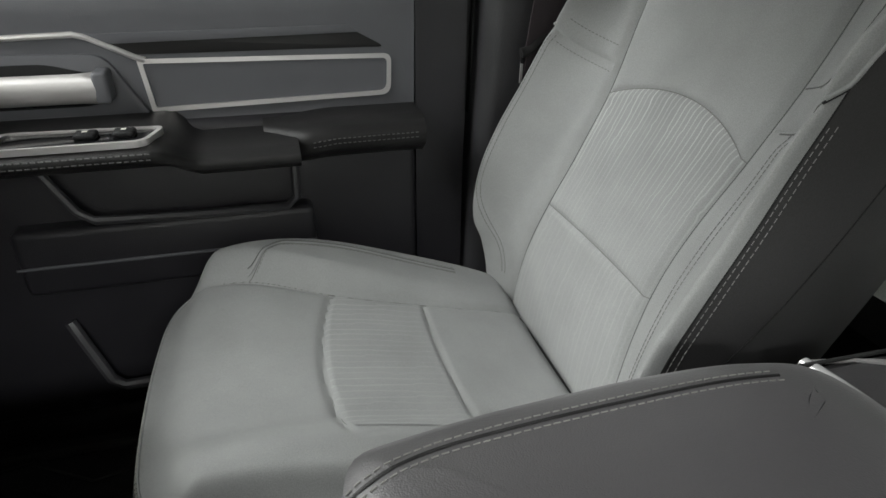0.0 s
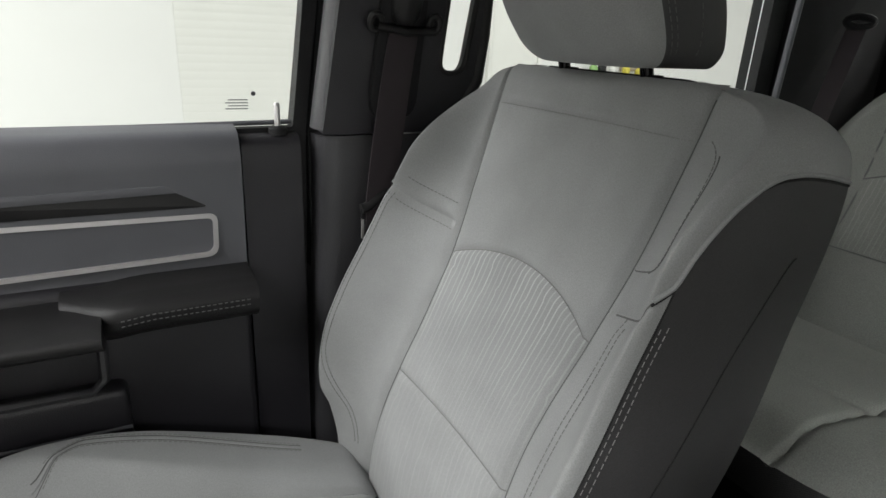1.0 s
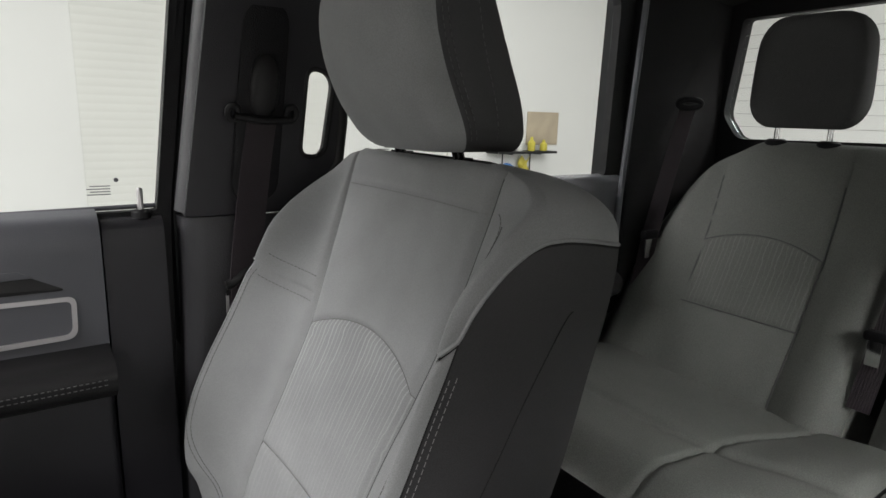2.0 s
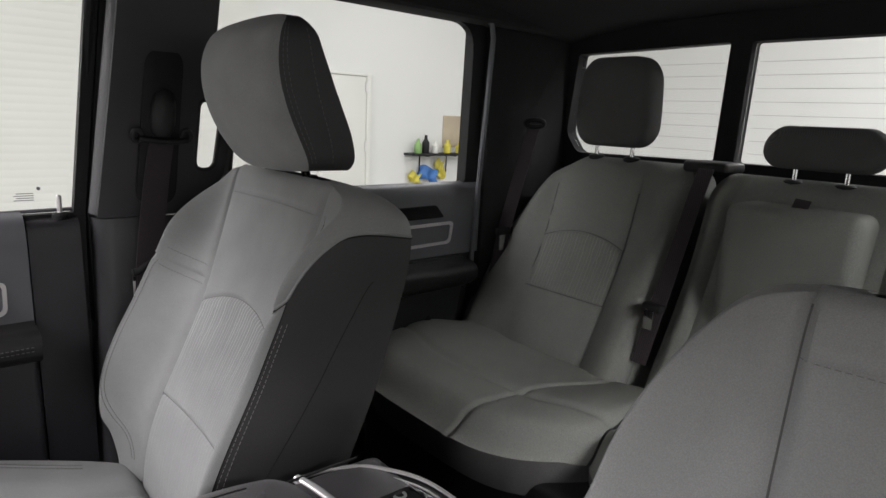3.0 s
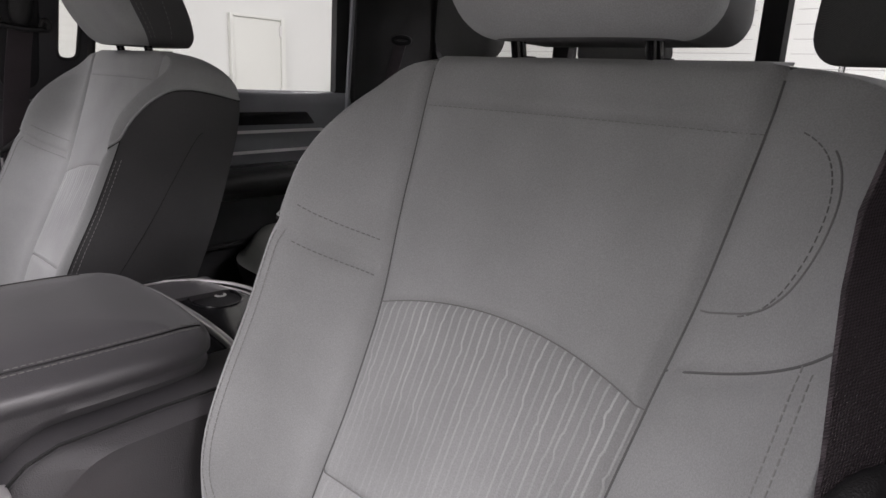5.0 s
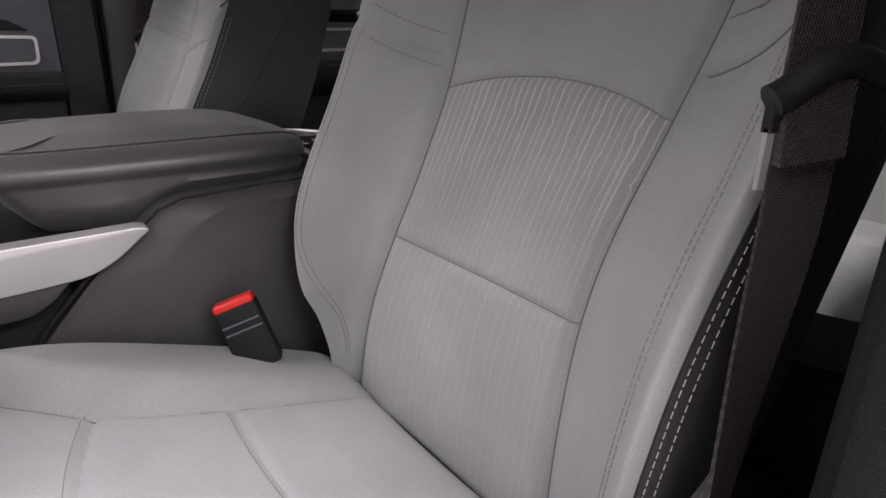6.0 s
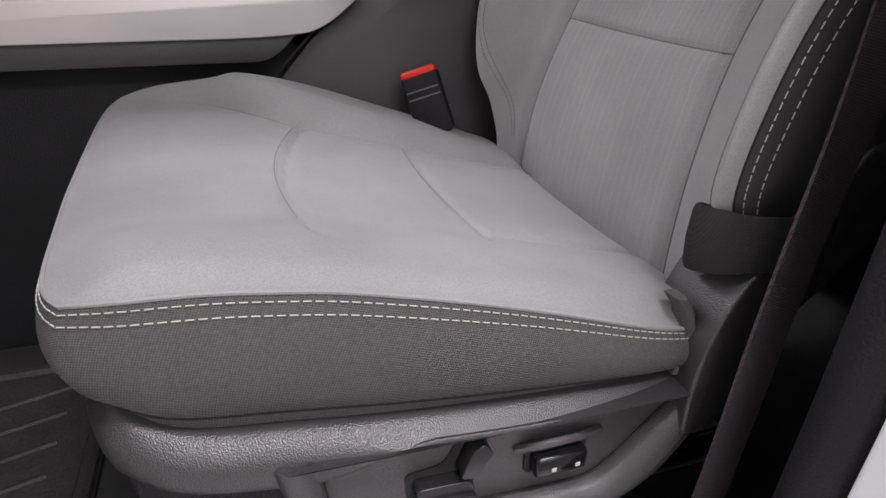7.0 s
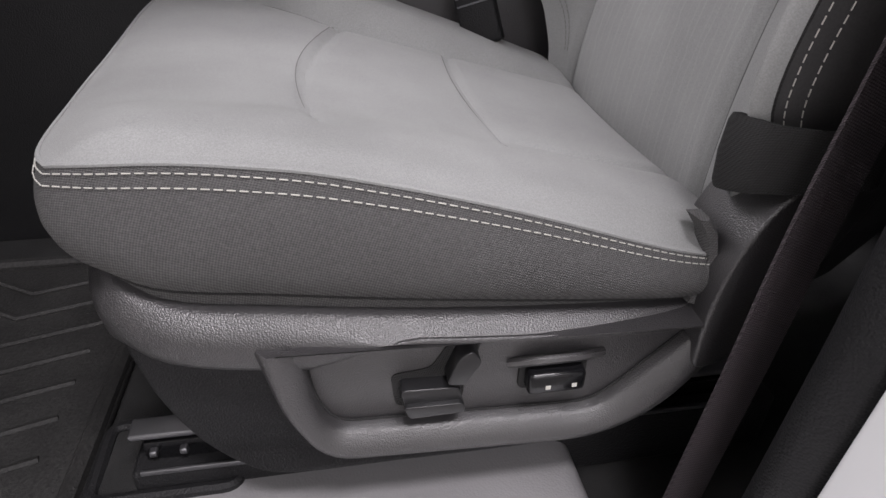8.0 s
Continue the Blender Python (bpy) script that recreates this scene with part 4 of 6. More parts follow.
    for sd in (-1, 1):
        g = Geo()
        for off in (1.06, 1.13):
            g.dashes([W((lambda p: (p[0] + sd * 0.0002, p[1], p[2]))(head(sd * off, k))) for k in np.linspace(0.06, 0.95, 40)], 0.005, 0.003, 0.0005)
        g.dashes([W((lambda p: (p[0] + sd * 0.0002, p[1], p[2]))(head(sd * (1.45 + 0.25 * k), k))) for k in np.linspace(0.06, 0.92, 40)], 0.005, 0.0035, 0.0006)
        if sgn < 0 or sd > 0:
            part("stitching", g, SEAM, rest)
        post = [(0.27 - 0.02 * (z - 0.95) / 0.08, yc + sd * 0.065, z) for z in (0.95, 1.0, 1.03)]
        part("post", Geo().tube(post, 0.007, 10), GLOSS, rest, "dark steel post")
        part("post_sleeve", Geo().loft([[(0.268 + r * math.cos(a), yc + sd * 0.065 + 1.3 * r * math.sin(a), z) for a in np.linspace(0, 2 * math.pi, 12, endpoint=False)] for r, z in ((0.011, 0.974), (0.011, 0.985), (0.009, 0.989))]), PLASTIC, rest)

    # cushion: t runs across it in the cab's y, from the seat's middle
    ZC = [(-0.47, 0.470), (-0.44, 0.498), (-0.40, 0.511), (-0.33, 0.513), (-0.23, 0.501), (-0.11, 0.474), (0.0, 0.447), (0.032, 0.436), (0.050, 0.415), (0.08, 0.39)]
    BC = [(-0.46, 0.010), (-0.42, 0.022), (-0.385, 0.031), (-0.33, 0.036), (-0.25, 0.034), (-0.13, 0.021), (0.0, 0.006), (0.08, 0.0)]
    ZE = [(-0.45, 0.492), (-0.41, 0.500), (-0.385, 0.507), (-0.34, 0.513), (-0.287, 0.511), (-0.229, 0.504), (-0.132, 0.478), (-0.006, 0.433), (0.08, 0.408)]
    ZS = [(-0.45, 0.436), (-0.41, 0.433), (-0.385, 0.428), (-0.35, 0.417), (-0.31, 0.411), (-0.269, 0.409), (-0.164, 0.401), (0.0, 0.387), (0.08, 0.381)]
    if sgn < 0:
        ZE = [(-0.45, 0.472), (-0.41, 0.482), (-0.38, 0.493), (-0.33, 0.507), (-0.28, 0.509), (-0.229, 0.500), (-0.132, 0.476), (-0.006, 0.434), (0.08, 0.408)]
        ZS = [(-0.45, 0.405), (-0.40, 0.408), (-0.36, 0.411), (-0.27, 0.410), (0.0, 0.389), (0.08, 0.383)]
    WQ = [(0.0, 0.205), (0.15, 0.232), (0.35, 0.240), (0.60, 0.240), (0.80, 0.232), (0.92, 0.222), (1.0, 0.206 if sgn > 0 else 0.196)]
    FARSEAM = [(-0.45, 0.245), (-0.40, 0.236), (-0.31, 0.200), (-0.26, 0.160), (-0.22, 0.132), (-0.10, 0.113), (0.08, 0.100)] if sgn > 0 else [(-0.46, 0.175), (-0.40, 0.164), (-0.345, 0.155), (-0.23, 0.116), (-0.10, 0.104), (0.08, 0.100)]

    def edge(u, v):
        if sgn > 0:
            x = 0.075 + (nose + 0.004 * u * u - 0.016 * ease(-0.9, 0.3, u) + (0.010 if u > 0 else 0.020) * abs(u) ** 8 - 0.075) * v
            return u * (curve_at(WQ, v) + (0.030 * ease(0.70, 1.0, v) if u > 0 else 0.008 * ease(0.80, 1.0, v))), x
        x = 0.075 + (nose + 0.012 * u * u + 0.034 * abs(u) ** 8 - 0.075) * v
        return u * curve_at(WQ, v), x

    def arc_x(t):
        return (-0.252 + 1.0 * (t + 0.05) ** 2) if sgn > 0 else (-0.262 + 1.0 * (t + 0.045) ** 2)

    def rim_z(u, x):
        return curve_at(ZE, x) + (0.015 * ease(0.0, 0.95, u) * ease(-0.08, -0.26, x) if sgn > 0 else 0)

    def cushion(u, v):
        s, x = edge(u, v)
        t, fs = s * sgn, curve_at(FARSEAM, x)
        z = curve_at(ZC, x) - 0.006 * (1 - min(abs(t) / 0.15, 1) ** 2)
        if t > 0:
            z += curve_at(BC, x) * ease(-0.003, 0.034, t - fs) ** 0.8
            r = max(ease(0.86, 1.0, abs(u)) ** 1.5, ease(0.86, 1.0, v) ** 1.8)
        else:
            z += (0.30 if sgn > 0 else 0.8) * curve_at(BC, x) * ease(0.12, 0.19, -t)
            r = max(ease(0.86, 1.0, abs(u)) ** 2.0, ease(0.86, 1.0, v) ** 1.8)
        z = z * (1 - r) + rim_z(u, x) * r
        z -= groove(t - fs, 0.0055, 0.006) * (1 - ease(0.93, 1.0, v))
        z -= groove(t + 0.128, 0.006, 0.006) * ease(-0.13, -0.04, x)
        if -0.19 < t < fs:
            z -= groove(x - arc_x(t), 0.005, 0.0045) * ease(-0.19, -0.15, t)
            z -= groove(x + 0.108 + 0.006 * (1 - (t / 0.14) ** 2), 0.004, 0.0028) * ease(-0.17, -0.12, t)
        return s, x, z

    def on_cushion(t, x, lift=0.0):
        """The cushion's surface at a place across and along it."""
        v = min(max((x - 0.075) / (nose - 0.075), 0.0), 1.0)
        u = t * sgn / edge(math.copysign(1, t * sgn), v)[0] * math.copysign(1, t * sgn)
        y, x2, z = cushion(u, v)
        return W((y, x2, z + lift))

    cus = part("cushion", Geo().grid(lambda u, v: W(cushion(2 * u - 1, v)), 150, 120), FABRIC, seat, "light grey cloth cushion")
    rim = [(u, v) for u, v in [(-1, i / 40) for i in range(40)] + [(-1 + 2 * i / 40, 1) for i in range(41)] + [(1, 1 - i / 40) for i in range(1, 41)]]

    def skirt(i, k):
        u, v = rim[i]
        s, x = edge(u, v)
        z0, z1 = rim_z(u, x), curve_at(ZS, x)
        bulge = 0.010 * math.sin(math.pi * min(k * 1.15, 1)) - 0.008 * ease(0.7, 1, k)
        n = Vector((u * (1 if abs(u) > 0.97 else abs(u) ** 6), -(abs(v) ** 12)))
        n = n / max(n.length, 1e-6)
        under = 0.010 * ease(0.45, 1.0, k) * abs(v) ** 10 if sgn > 0 else 0
        return s + n.x * bulge, x + n.y * bulge + under, z0 + (z1 - z0) * k
    part("skirt", Geo().grid(lambda u, v: W(skirt(round(u * (len(rim) - 1)), v)), len(rim) - 1, 16), DARKCLOTH, cus, "dark cloth skirt")
    part("welt", Geo().tube([W(skirt(i, 0.85)) for i in range(len(rim))], 0.0013, 5), STRAPCLOTH, cus)
    part("edge_roll", Geo().tube([W(skirt(i, 0.005)) for i in range(len(rim))], 0.0016, 6), FABRIC, cus)
    for kk in (0.050, 0.122 if sgn > 0 else 0.094):
        line = [W((lambda p, u: (p[0] + (0.001 if u > 0 else -0.001), p[1] - 0.0008, p[2]))(skirt(i, kk), rim[i][0])) for i in range(2, len(rim) - 2)]
        part("stitching", Geo().dashes(line, 0.0046, 0.0020, 0.00042), THREAD, cus, "pale stitching")
    part("seam", Geo().tube([on_cushion(curve_at(FARSEAM, x), x, -0.0003) for x in np.linspace(0.03, -0.385, 60)], 0.0007, 5), SEAM, cus)
    part("seam", Geo().tube([on_cushion(t, arc_x(t), -0.0002) for t in np.linspace(-0.145, curve_at(FARSEAM, -0.235) - 0.004, 50)], 0.0005, 5), FAINTSEAM if sgn > 0 else SEAM, cus)
    part("seam", Geo().tube([on_cushion(t, -0.108 - 0.006 * (1 - (t / 0.14) ** 2)) for t in np.linspace(-0.14, 0.104, 40)], 0.0004, 5), FAINTSEAM, cus)

    def insert(u, v):
        t0 = -0.158
        t = t0 + (0.128 - t0) * u
        t = min(t, curve_at(FARSEAM, -0.11 - 0.14 * (1 - v)) - 0.004)
        x0, x1 = arc_x(t) + 0.003, -0.111 - 0.006 * (1 - (t / 0.14) ** 2)
        return on_cushion(t, x0 + (x1 - x0) * v, 0.0009)
    if sgn < 0:
        part("ribbed_insert", Geo().grid(insert, 60, 40), CUSHRIB, cus, "grey cloth woven with pale ribs")
    if sgn < 0:
        def crest(k, off):
            return on_cushion(0.160 + 0.036 * ease(0.0, 0.16, k) - 0.012 * ease(0.4, 1.0, k) + off, -0.350 + 0.31 * k, 0.0003)
        for off, m_, r_ in ((0.0, FABRIC, 0.0016), (0.005, SEAM, 0.0008), (-0.004, SEAM, 0.0005)):
            part("piping" if m_ is FABRIC else "seam", Geo().tube([crest(k, off) for k in np.linspace(0, 1, 60)], r_, 6), m_, cus)
        for off in (0.009, -0.007):
            part("stitching", Geo().dashes([crest(k, off) for k in np.linspace(0.04, 1, 60)], 0.0042, 0.0018, 0.0004), SEWN, cus)
    if sgn > 0:
        rings = []
        for i in range(3, 66):
            (s0, x0, z0), (s1, x1, z1) = skirt(i - 1, 1.0), skirt(i + 1, 1.0)
            s, x, z = skirt(i, 1.0)
            t = Vector((s1 - s0, x1 - x0)).normalized()
            n = Vector((t.y, -t.x))
            if n.x * s + n.y * (x + 0.2) < 0:
                n = -n
            h = 0.005 + 0.030 * ease(23, 30, i)
            o_ = 0.012 - 0.006 * ease(32, 44, i)
            prof = rounded([(-0.03, 0.006), (0.004 + o_ * 0.4, 0.003), (0.010 + o_, -0.010), (0.009 + o_, -h), (-0.010, -h - 0.014), (-0.04, -h)], [0.001, 0.005, 0.010, 0.010, 0.004, 0.002], 4)
            rings.append([W((s + n.x * d, x + n.y * d, z + dz)) for d, dz in prof])
        part("shield_band", Geo().loft(rings), GRAIN, seat, "grained black plastic band")
    # base under the cushion
    part("seat_base", rbox((-0.36, yc - 0.19, 0.24), (0.06, yc + 0.19, 0.42), 0.03), PLASTIC, seat, "black seat base")
    for sd in (-1, 1):
        part("rail", rbox((-0.41, yc + sd * 0.175 - 0.02, FLOOR), (0.15, yc + sd * 0.175 + 0.02, 0.235), 0.004), PLASTIC, seat)
        part("rail_cap", rbox((-0.408, yc + sd * 0.175 - 0.009, 0.260), (0.12, yc + sd * 0.175 + 0.011, 0.266), 0.002), STEEL, seat, "bare steel slide")
        part("rail_web", rbox((-0.400, yc + sd * 0.175 - 0.006, 0.233), (0.12, yc + sd * 0.175 + 0.006, 0.254), 0.002), GLOSS, seat)
        part("rail_lip", rbox((-0.402, yc + sd * 0.175 - 0.021, 0.233), (0.12, yc + sd * 0.175 - 0.018, 0.238), 0.001), STEEL, seat)
        for bx in (-0.395, -0.372):
            part("rail_stud", rbox((bx, yc + sd * 0.175 - 0.012, 0.243), (bx + 0.006, yc + sd * 0.175 - 0.005, 0.249), 0.0015), STEEL, seat)
    return seat


SEAT_Y = 0.485
front_seat("front_seat", SEAT_Y, -1, -0.460, "light grey cloth passenger bucket seat with dark sides")
dseat = front_seat("front_seat", -0.468, 1, -0.404, "light grey cloth driver's bucket seat with power switches")


# driver's seat: outer plastic shield with the power switches
SHIELD = rounded([(-0.378, 0.402), (-0.378, 0.372), (-0.366, 0.320), (-0.343, 0.284), (-0.295, 0.262), (-0.08, 0.260), (-0.01, 0.276), (0.04, 0.345), (0.05, 0.40), (-0.02, 0.386), (-0.27, 0.400), (-0.33, 0.403)],
                 [0.004, 0.03, 0.05, 0.04, 0.04, 0.05, 0.05, 0.05, 0.02, 0.02, 0.1, 0.03], 4)
bm_ = prism(SHIELD, "y", -0.645, -0.702, 0.012, 4)
for v_ in bm_.verts:
    v_.co.y += 0.030 * ease(-0.285, -0.385, v_.co.x)
sh = part("side_shield", bm_, PLASTIC, dseat, "black plastic side shield")
REC = [(-0.261, 0.397), (-0.258, 0.345), (-0.246, 0.315), (-0.060, 0.307), (-0.040, 0.322), (0.010, 0.374), (0.004, 0.380)]
OUT = [(-0.293, 0.394), (-0.280, 0.335), (-0.256, 0.288), (-0.06, 0.277), (0.000, 0.303), (0.046, 0.378), (0.038, 0.388)]
RR = [0.004, 0.018, 0.022, 0.03, 0.03, 0.01, 0.004]
rec = rounded(REC, RR, 5)
def between(k):
    return rounded([(a[0] * (1 - k) + b[0] * k, a[1] * (1 - k) + b[1] * k) for a, b in zip(OUT, REC)], RR, 5)


loops = [(between(0.0), -0.690), (between(0.0), -0.701), (between(0.16), -0.716), (between(0.34), -0.7225), (between(0.50), -0.7225), (between(0.92), -0.7150), (between(1.0), -0.7120), (between(1.0), -0.698)]
part("flange", Geo().loft([[(x, y, z) for x, z in lp_] for lp_, y in loops], False), GRAIN, sh, "grained raised flange", True, 60)
part("switch_panel", prism(rec, "y", -0.690, -0.7030, 0), GRAIN, sh, "grained switch panel", False)
part("panel_gap", Geo().tube([(x, -0.7042, z) for x, z in rec], 0.0012, 6, True), STRAPCLOTH, sh)
part("ridge", Geo().tube([(-0.259, -0.7045, 0.392), (-0.13, -0.7050, 0.3845), (0.004, -0.7050, 0.375)], 0.0042, 8, False, 0.8), GRAIN, sh)
part("switch_recess", prism(rounded([(-0.206, 0.353), (-0.178, 0.356), (-0.168, 0.374), (-0.156, 0.384), (-0.145, 0.380), (-0.145, 0.370), (-0.155, 0.346), (-0.155, 0.324), (-0.203, 0.323)], 0.006, 3), "y", -0.700, -0.7040, 0), STRAPCLOTH, sh, "", False)
HINGE = rounded([(0.004, 0.345), (0.034, 0.352), (0.060, 0.400), (0.092, 0.465), (0.135, 0.565), (0.105, 0.565), (0.052, 0.500), (0.024, 0.468), (0.008, 0.430), (0.003, 0.385)], [0.01, 0.03, 0.05, 0.05, 0.01, 0.01, 0.05, 0.04, 0.03, 0.01], 4)
part("hinge_cover", prism(HINGE, "y", -0.660, -0.7235, 0.011, 4), GRAIN, dseat, "grained black hinge cover", True, 60)
FLAP = [(0.002, 0.392), (0.006, 0.410), (0.008, 0.428), (0.003, 0.446), (-0.006, 0.458)]
part("skirt_end", Geo().loft([[(x - 0.004, -0.690, z), (x - 0.002, -0.7045, z), (x + 0.003, -0.7065, z), (x + 0.006, -0.702, z), (x + 0.006, -0.690, z)] for x, z in FLAP]), DARKCLOTH, dseat, "dark cloth skirt end")
part("slide_switch", prism(rounded([(-0.201, 0.349), (-0.160, 0.347), (-0.157, 0.329), (-0.196, 0.328)], 0.005, 3), "y", -0.702, -0.716, 0.004, 3), SWITCH, sh)
part("slide_grip", prism(rounded([(-0.199, 0.337), (-0.158, 0.336), (-0.156, 0.327), (-0.195, 0.326)], 0.003, 3), "y", -0.704, -0.720, 0.003, 3), SWITCH, sh)
part("recline_switch", prism(rounded([(-0.170, 0.352), (-0.157, 0.350), (-0.146, 0.370), (-0.153, 0.380), (-0.162, 0.374)], 0.004, 3), "y", -0.702, -0.718, 0.004, 3), SWITCH, sh)
part("lumbar_bezel", prism(rounded([(-0.116, 0.328), (-0.066, 0.328), (-0.066, 0.353), (-0.116, 0.353)], 0.006, 4), "y", -0.700, -0.7055, 0.001), STRAPCLOTH, sh)
part("lumbar_switch", rbox((-0.112, -0.717, 0.331), (-0.070, -0.702, 0.350), 0.004), GLOSS, sh, "gloss lumbar switch")
for sx in (-0.098, -0.079):
    part("switch_mark", rbox((sx - 0.0018, -0.7178, 0.337), (sx + 0.0018, -0.7172, 0.3405), 0.0002), THREAD, sh)
part("finger_lip", Geo().tube([(-0.124, -0.703, 0.352), (-0.105, -0.710, 0.3585), (-0.075, -0.710, 0.3585), (-0.055, -0.703, 0.354)], 0.0038, 8), GRAIN, sh)
# strap tab round the foot of the backrest
TAB = [(-0.664, 0.036, 0.474, 0.500), (-0.672, 0.018, 0.470, 0.513), (-0.685, 0.006, 0.472, 0.521), (-0.700, 0.004, 0.476, 0.524), (-0.716, 0.012, 0.481, 0.524), (-0.727, 0.040, 0.484, 0.523), (-0.732, 0.075, 0.487, 0.522)]
rings = []
for t_ in np.linspace(0, 6, 25):
    y, x, lo, hi = (curve_at([(i, r[c]) for i, r in enumerate(TAB)], t_) for c in range(4))
    rings.append([(x + 0.002, y, lo), (x, y, lo + 0.004), (x - 0.0015, y, (lo + hi) / 2), (x, y, hi - 0.004), (x + 0.002, y, hi), (x + 0.008, y + 0.002, hi - 0.001), (x + 0.008, y + 0.002, lo + 0.001)])
part("strap_tab", Geo().loft(rings), STRAPCLOTH, dseat, "dark fabric strap")


# buckle
buckle = thing("buckle", "black seat belt buckle with a red button", "buckle", at=(-0.06, -0.262, 0.42))
lx_ = Vector((0.037, -0.015, 0.014)).normalized()
uz_ = Vector((-0.013, 0.017, 0.052))
uz_ = (uz_ - lx_ * uz_.dot(lx_)).normalized()
wy_ = uz_.cross(lx_)
M_B = Matrix.Translation((-0.068, -0.263, 0.532)) @ Matrix((lx_, wy_, uz_)).transposed().to_4x4()


def placed(bm, m):
    bmesh.ops.transform(bm, matrix=m, verts=bm.verts)
    return bm


part("housing", placed(rbox((-0.023, -0.012, -0.075), (0.023, 0.012, 0.0), 0.004), M_B), PLASTIC, buckle)
part("release_button", placed(rbox((-0.022, -0.011, -0.004), (0.022, 0.011, 0.007), 0.004), M_B), RED, buckle, "red release button")
part("slot_line", placed(rbox((-0.020, -0.0128, -0.020), (0.020, -0.0115, -0.018), 0.0003), M_B), GREYPLASTIC, buckle)
part("slot_line", placed(rbox((-0.020, -0.0128, -0.029), (0.020, -0.0115, -0.027), 0.0003), M_B), GREYPLASTIC, buckle)
part("stalk", Geo().tube([M_B @ Vector((0, 0, -0.07)), Vector((-0.03, -0.275, 0.40)), Vector((-0.01, -0.275, 0.30))], 0.012, 8), PLASTIC, buckle)
# ---- centre console ----
console = thing("centre_console", "black and silver centre console with a padded lid", "console", at=(-0.1, 0, FLOOR))
YO = -0.012
CW = 0.198


def console_side(sgn):
    """A side wall with a chamfered facet along its front edge."""
    rr = [0.004, 0.03, 0.02, 0.03, 0.02, 0.03, 0.05, 0.02, 0.06, 0.01]
    full = rounded([(-0.345, FLOOR), (-0.275, 0.47), (-0.180, 0.575), (-0.150, 0.592), (-0.112, 0.628), (-0.085, 0.636), (0.10, 0.640), (0.235, 0.636), (0.245, 0.45), (0.22, FLOOR)], rr, 4)
    face = rounded([(-0.285, FLOOR), (-0.226, 0.458), (-0.138, 0.563), (-0.112, 0.586), (-0.076, 0.615), (-0.052, 0.624), (0.10, 0.628), (0.225, 0.624), (0.235, 0.45), (0.21, FLOOR)], rr, 4)
    edge_ = [((a[0] * 3 + b[0]) / 4, (a[1] * 3 + b[1]) / 4) for a, b in zip(full, face)]
    out = CW - (0.0 if sgn < 0 else 0.006)
    return Geo().loft([[(x, YO + sgn * y, z) for x, z in ring] for ring, y in ((full, 0.10), (full, out - 0.012), (edge_, out - 0.006), (face, out + 0.004))])


part("side_wall", console_side(-1), WALLVINYL, console, "dark grey moulded side", True, 25)
part("side_wall", console_side(1), WALLVINYL, console, "dark grey moulded side", True, 25)
for sgn in (-1, 1):
    part("front_wall", prism(rounded([(-0.99, FLOOR), (-0.99, 0.56), (-0.20, 0.56), (-0.25, FLOOR)], 0.01, 3), "y", YO + sgn * 0.09, YO + sgn * 0.150, 0.006), PLASTIC, console, "black recessed front side")
    part("under_ledge", prism(rounded([(-0.99, 0.548), (-0.245, 0.545), (-0.225, 0.556), (-0.205, 0.576), (-0.99, 0.576)], [0.004, 0.015, 0.01, 0.004, 0.004], 3), "y", YO + sgn * 0.12, YO + sgn * (0.196 if sgn < 0 else 0.168), 0.006), WALLVINYL, console, "dark grey ledge under the rail")
for sgn in (-1, 1):
    yy = YO + sgn * (CW - 0.011)
    part("gap_line", Geo().tube([(-0.247, yy, 0.508), (-0.226, yy, 0.535), (-0.180, yy, 0.582), (-0.150, yy, 0.600), (-0.116, yy, 0.630), (-0.090, yy, 0.639), (0.0, yy, 0.6425), (0.10, yy, 0.6425), (0.20, yy, 0.640)], 0.0019, 8), CARPET, console)
part("core", rbox((-0.99, -0.12, FLOOR), (0.10, 0.12, 0.60), 0.01), PLASTIC, console)
for sgn in (-1, 1):
    rail = rounded([(-0.99, 0.574), (-0.250, 0.573), (-0.190, 0.577), (-0.165, 0.588), (-0.128, 0.617), (-0.140, 0.620), (-0.99, 0.616)], [0.004, 0.03, 0.03, 0.03, 0.008, 0.01, 0.01], 4)
    part("silver_rail", prism(rail, "y", YO + sgn * (0.182 if sgn < 0 else 0.154), YO + sgn * (CW + 0.006 if sgn < 0 else 0.172), 0.006, 4), SILVER, console, "satin silver side rail")
deck = part("deck", rbox((-0.99, -0.196, 0.576), (-0.17, 0.144, 0.606), 0.004), GLOSS, console, "gloss black deck")
for cx, cy in ((-0.40, -0.045), (-0.40, 0.055)):
    rg = [[(cx + r * math.cos(a), cy + r * math.sin(a), z) for a in np.linspace(0, 2 * math.pi, 28, endpoint=False)] for r, z in ((0.046, 0.604), (0.046, 0.613), (0.040, 0.613), (0.038, 0.604))]
    part("cup_ring", Geo().loft(rg, False, True), CHROME, deck, "chrome cup holder ring")
part("deck_edge", Geo().tube([(-0.99, 0.128, 0.620), (-0.235, 0.134, 0.626)], 0.004, 8), BRIGHT, deck, "bright strip along the deck")
part("cup_bridge", prism(rounded([(-0.43, -0.13), (-0.372, -0.13), (-0.362, -0.05), (-0.43, -0.04)], 0.012, 4), "z", 0.604, 0.614, 0.003), BRIGHT, deck, "bright cup holder bridge")


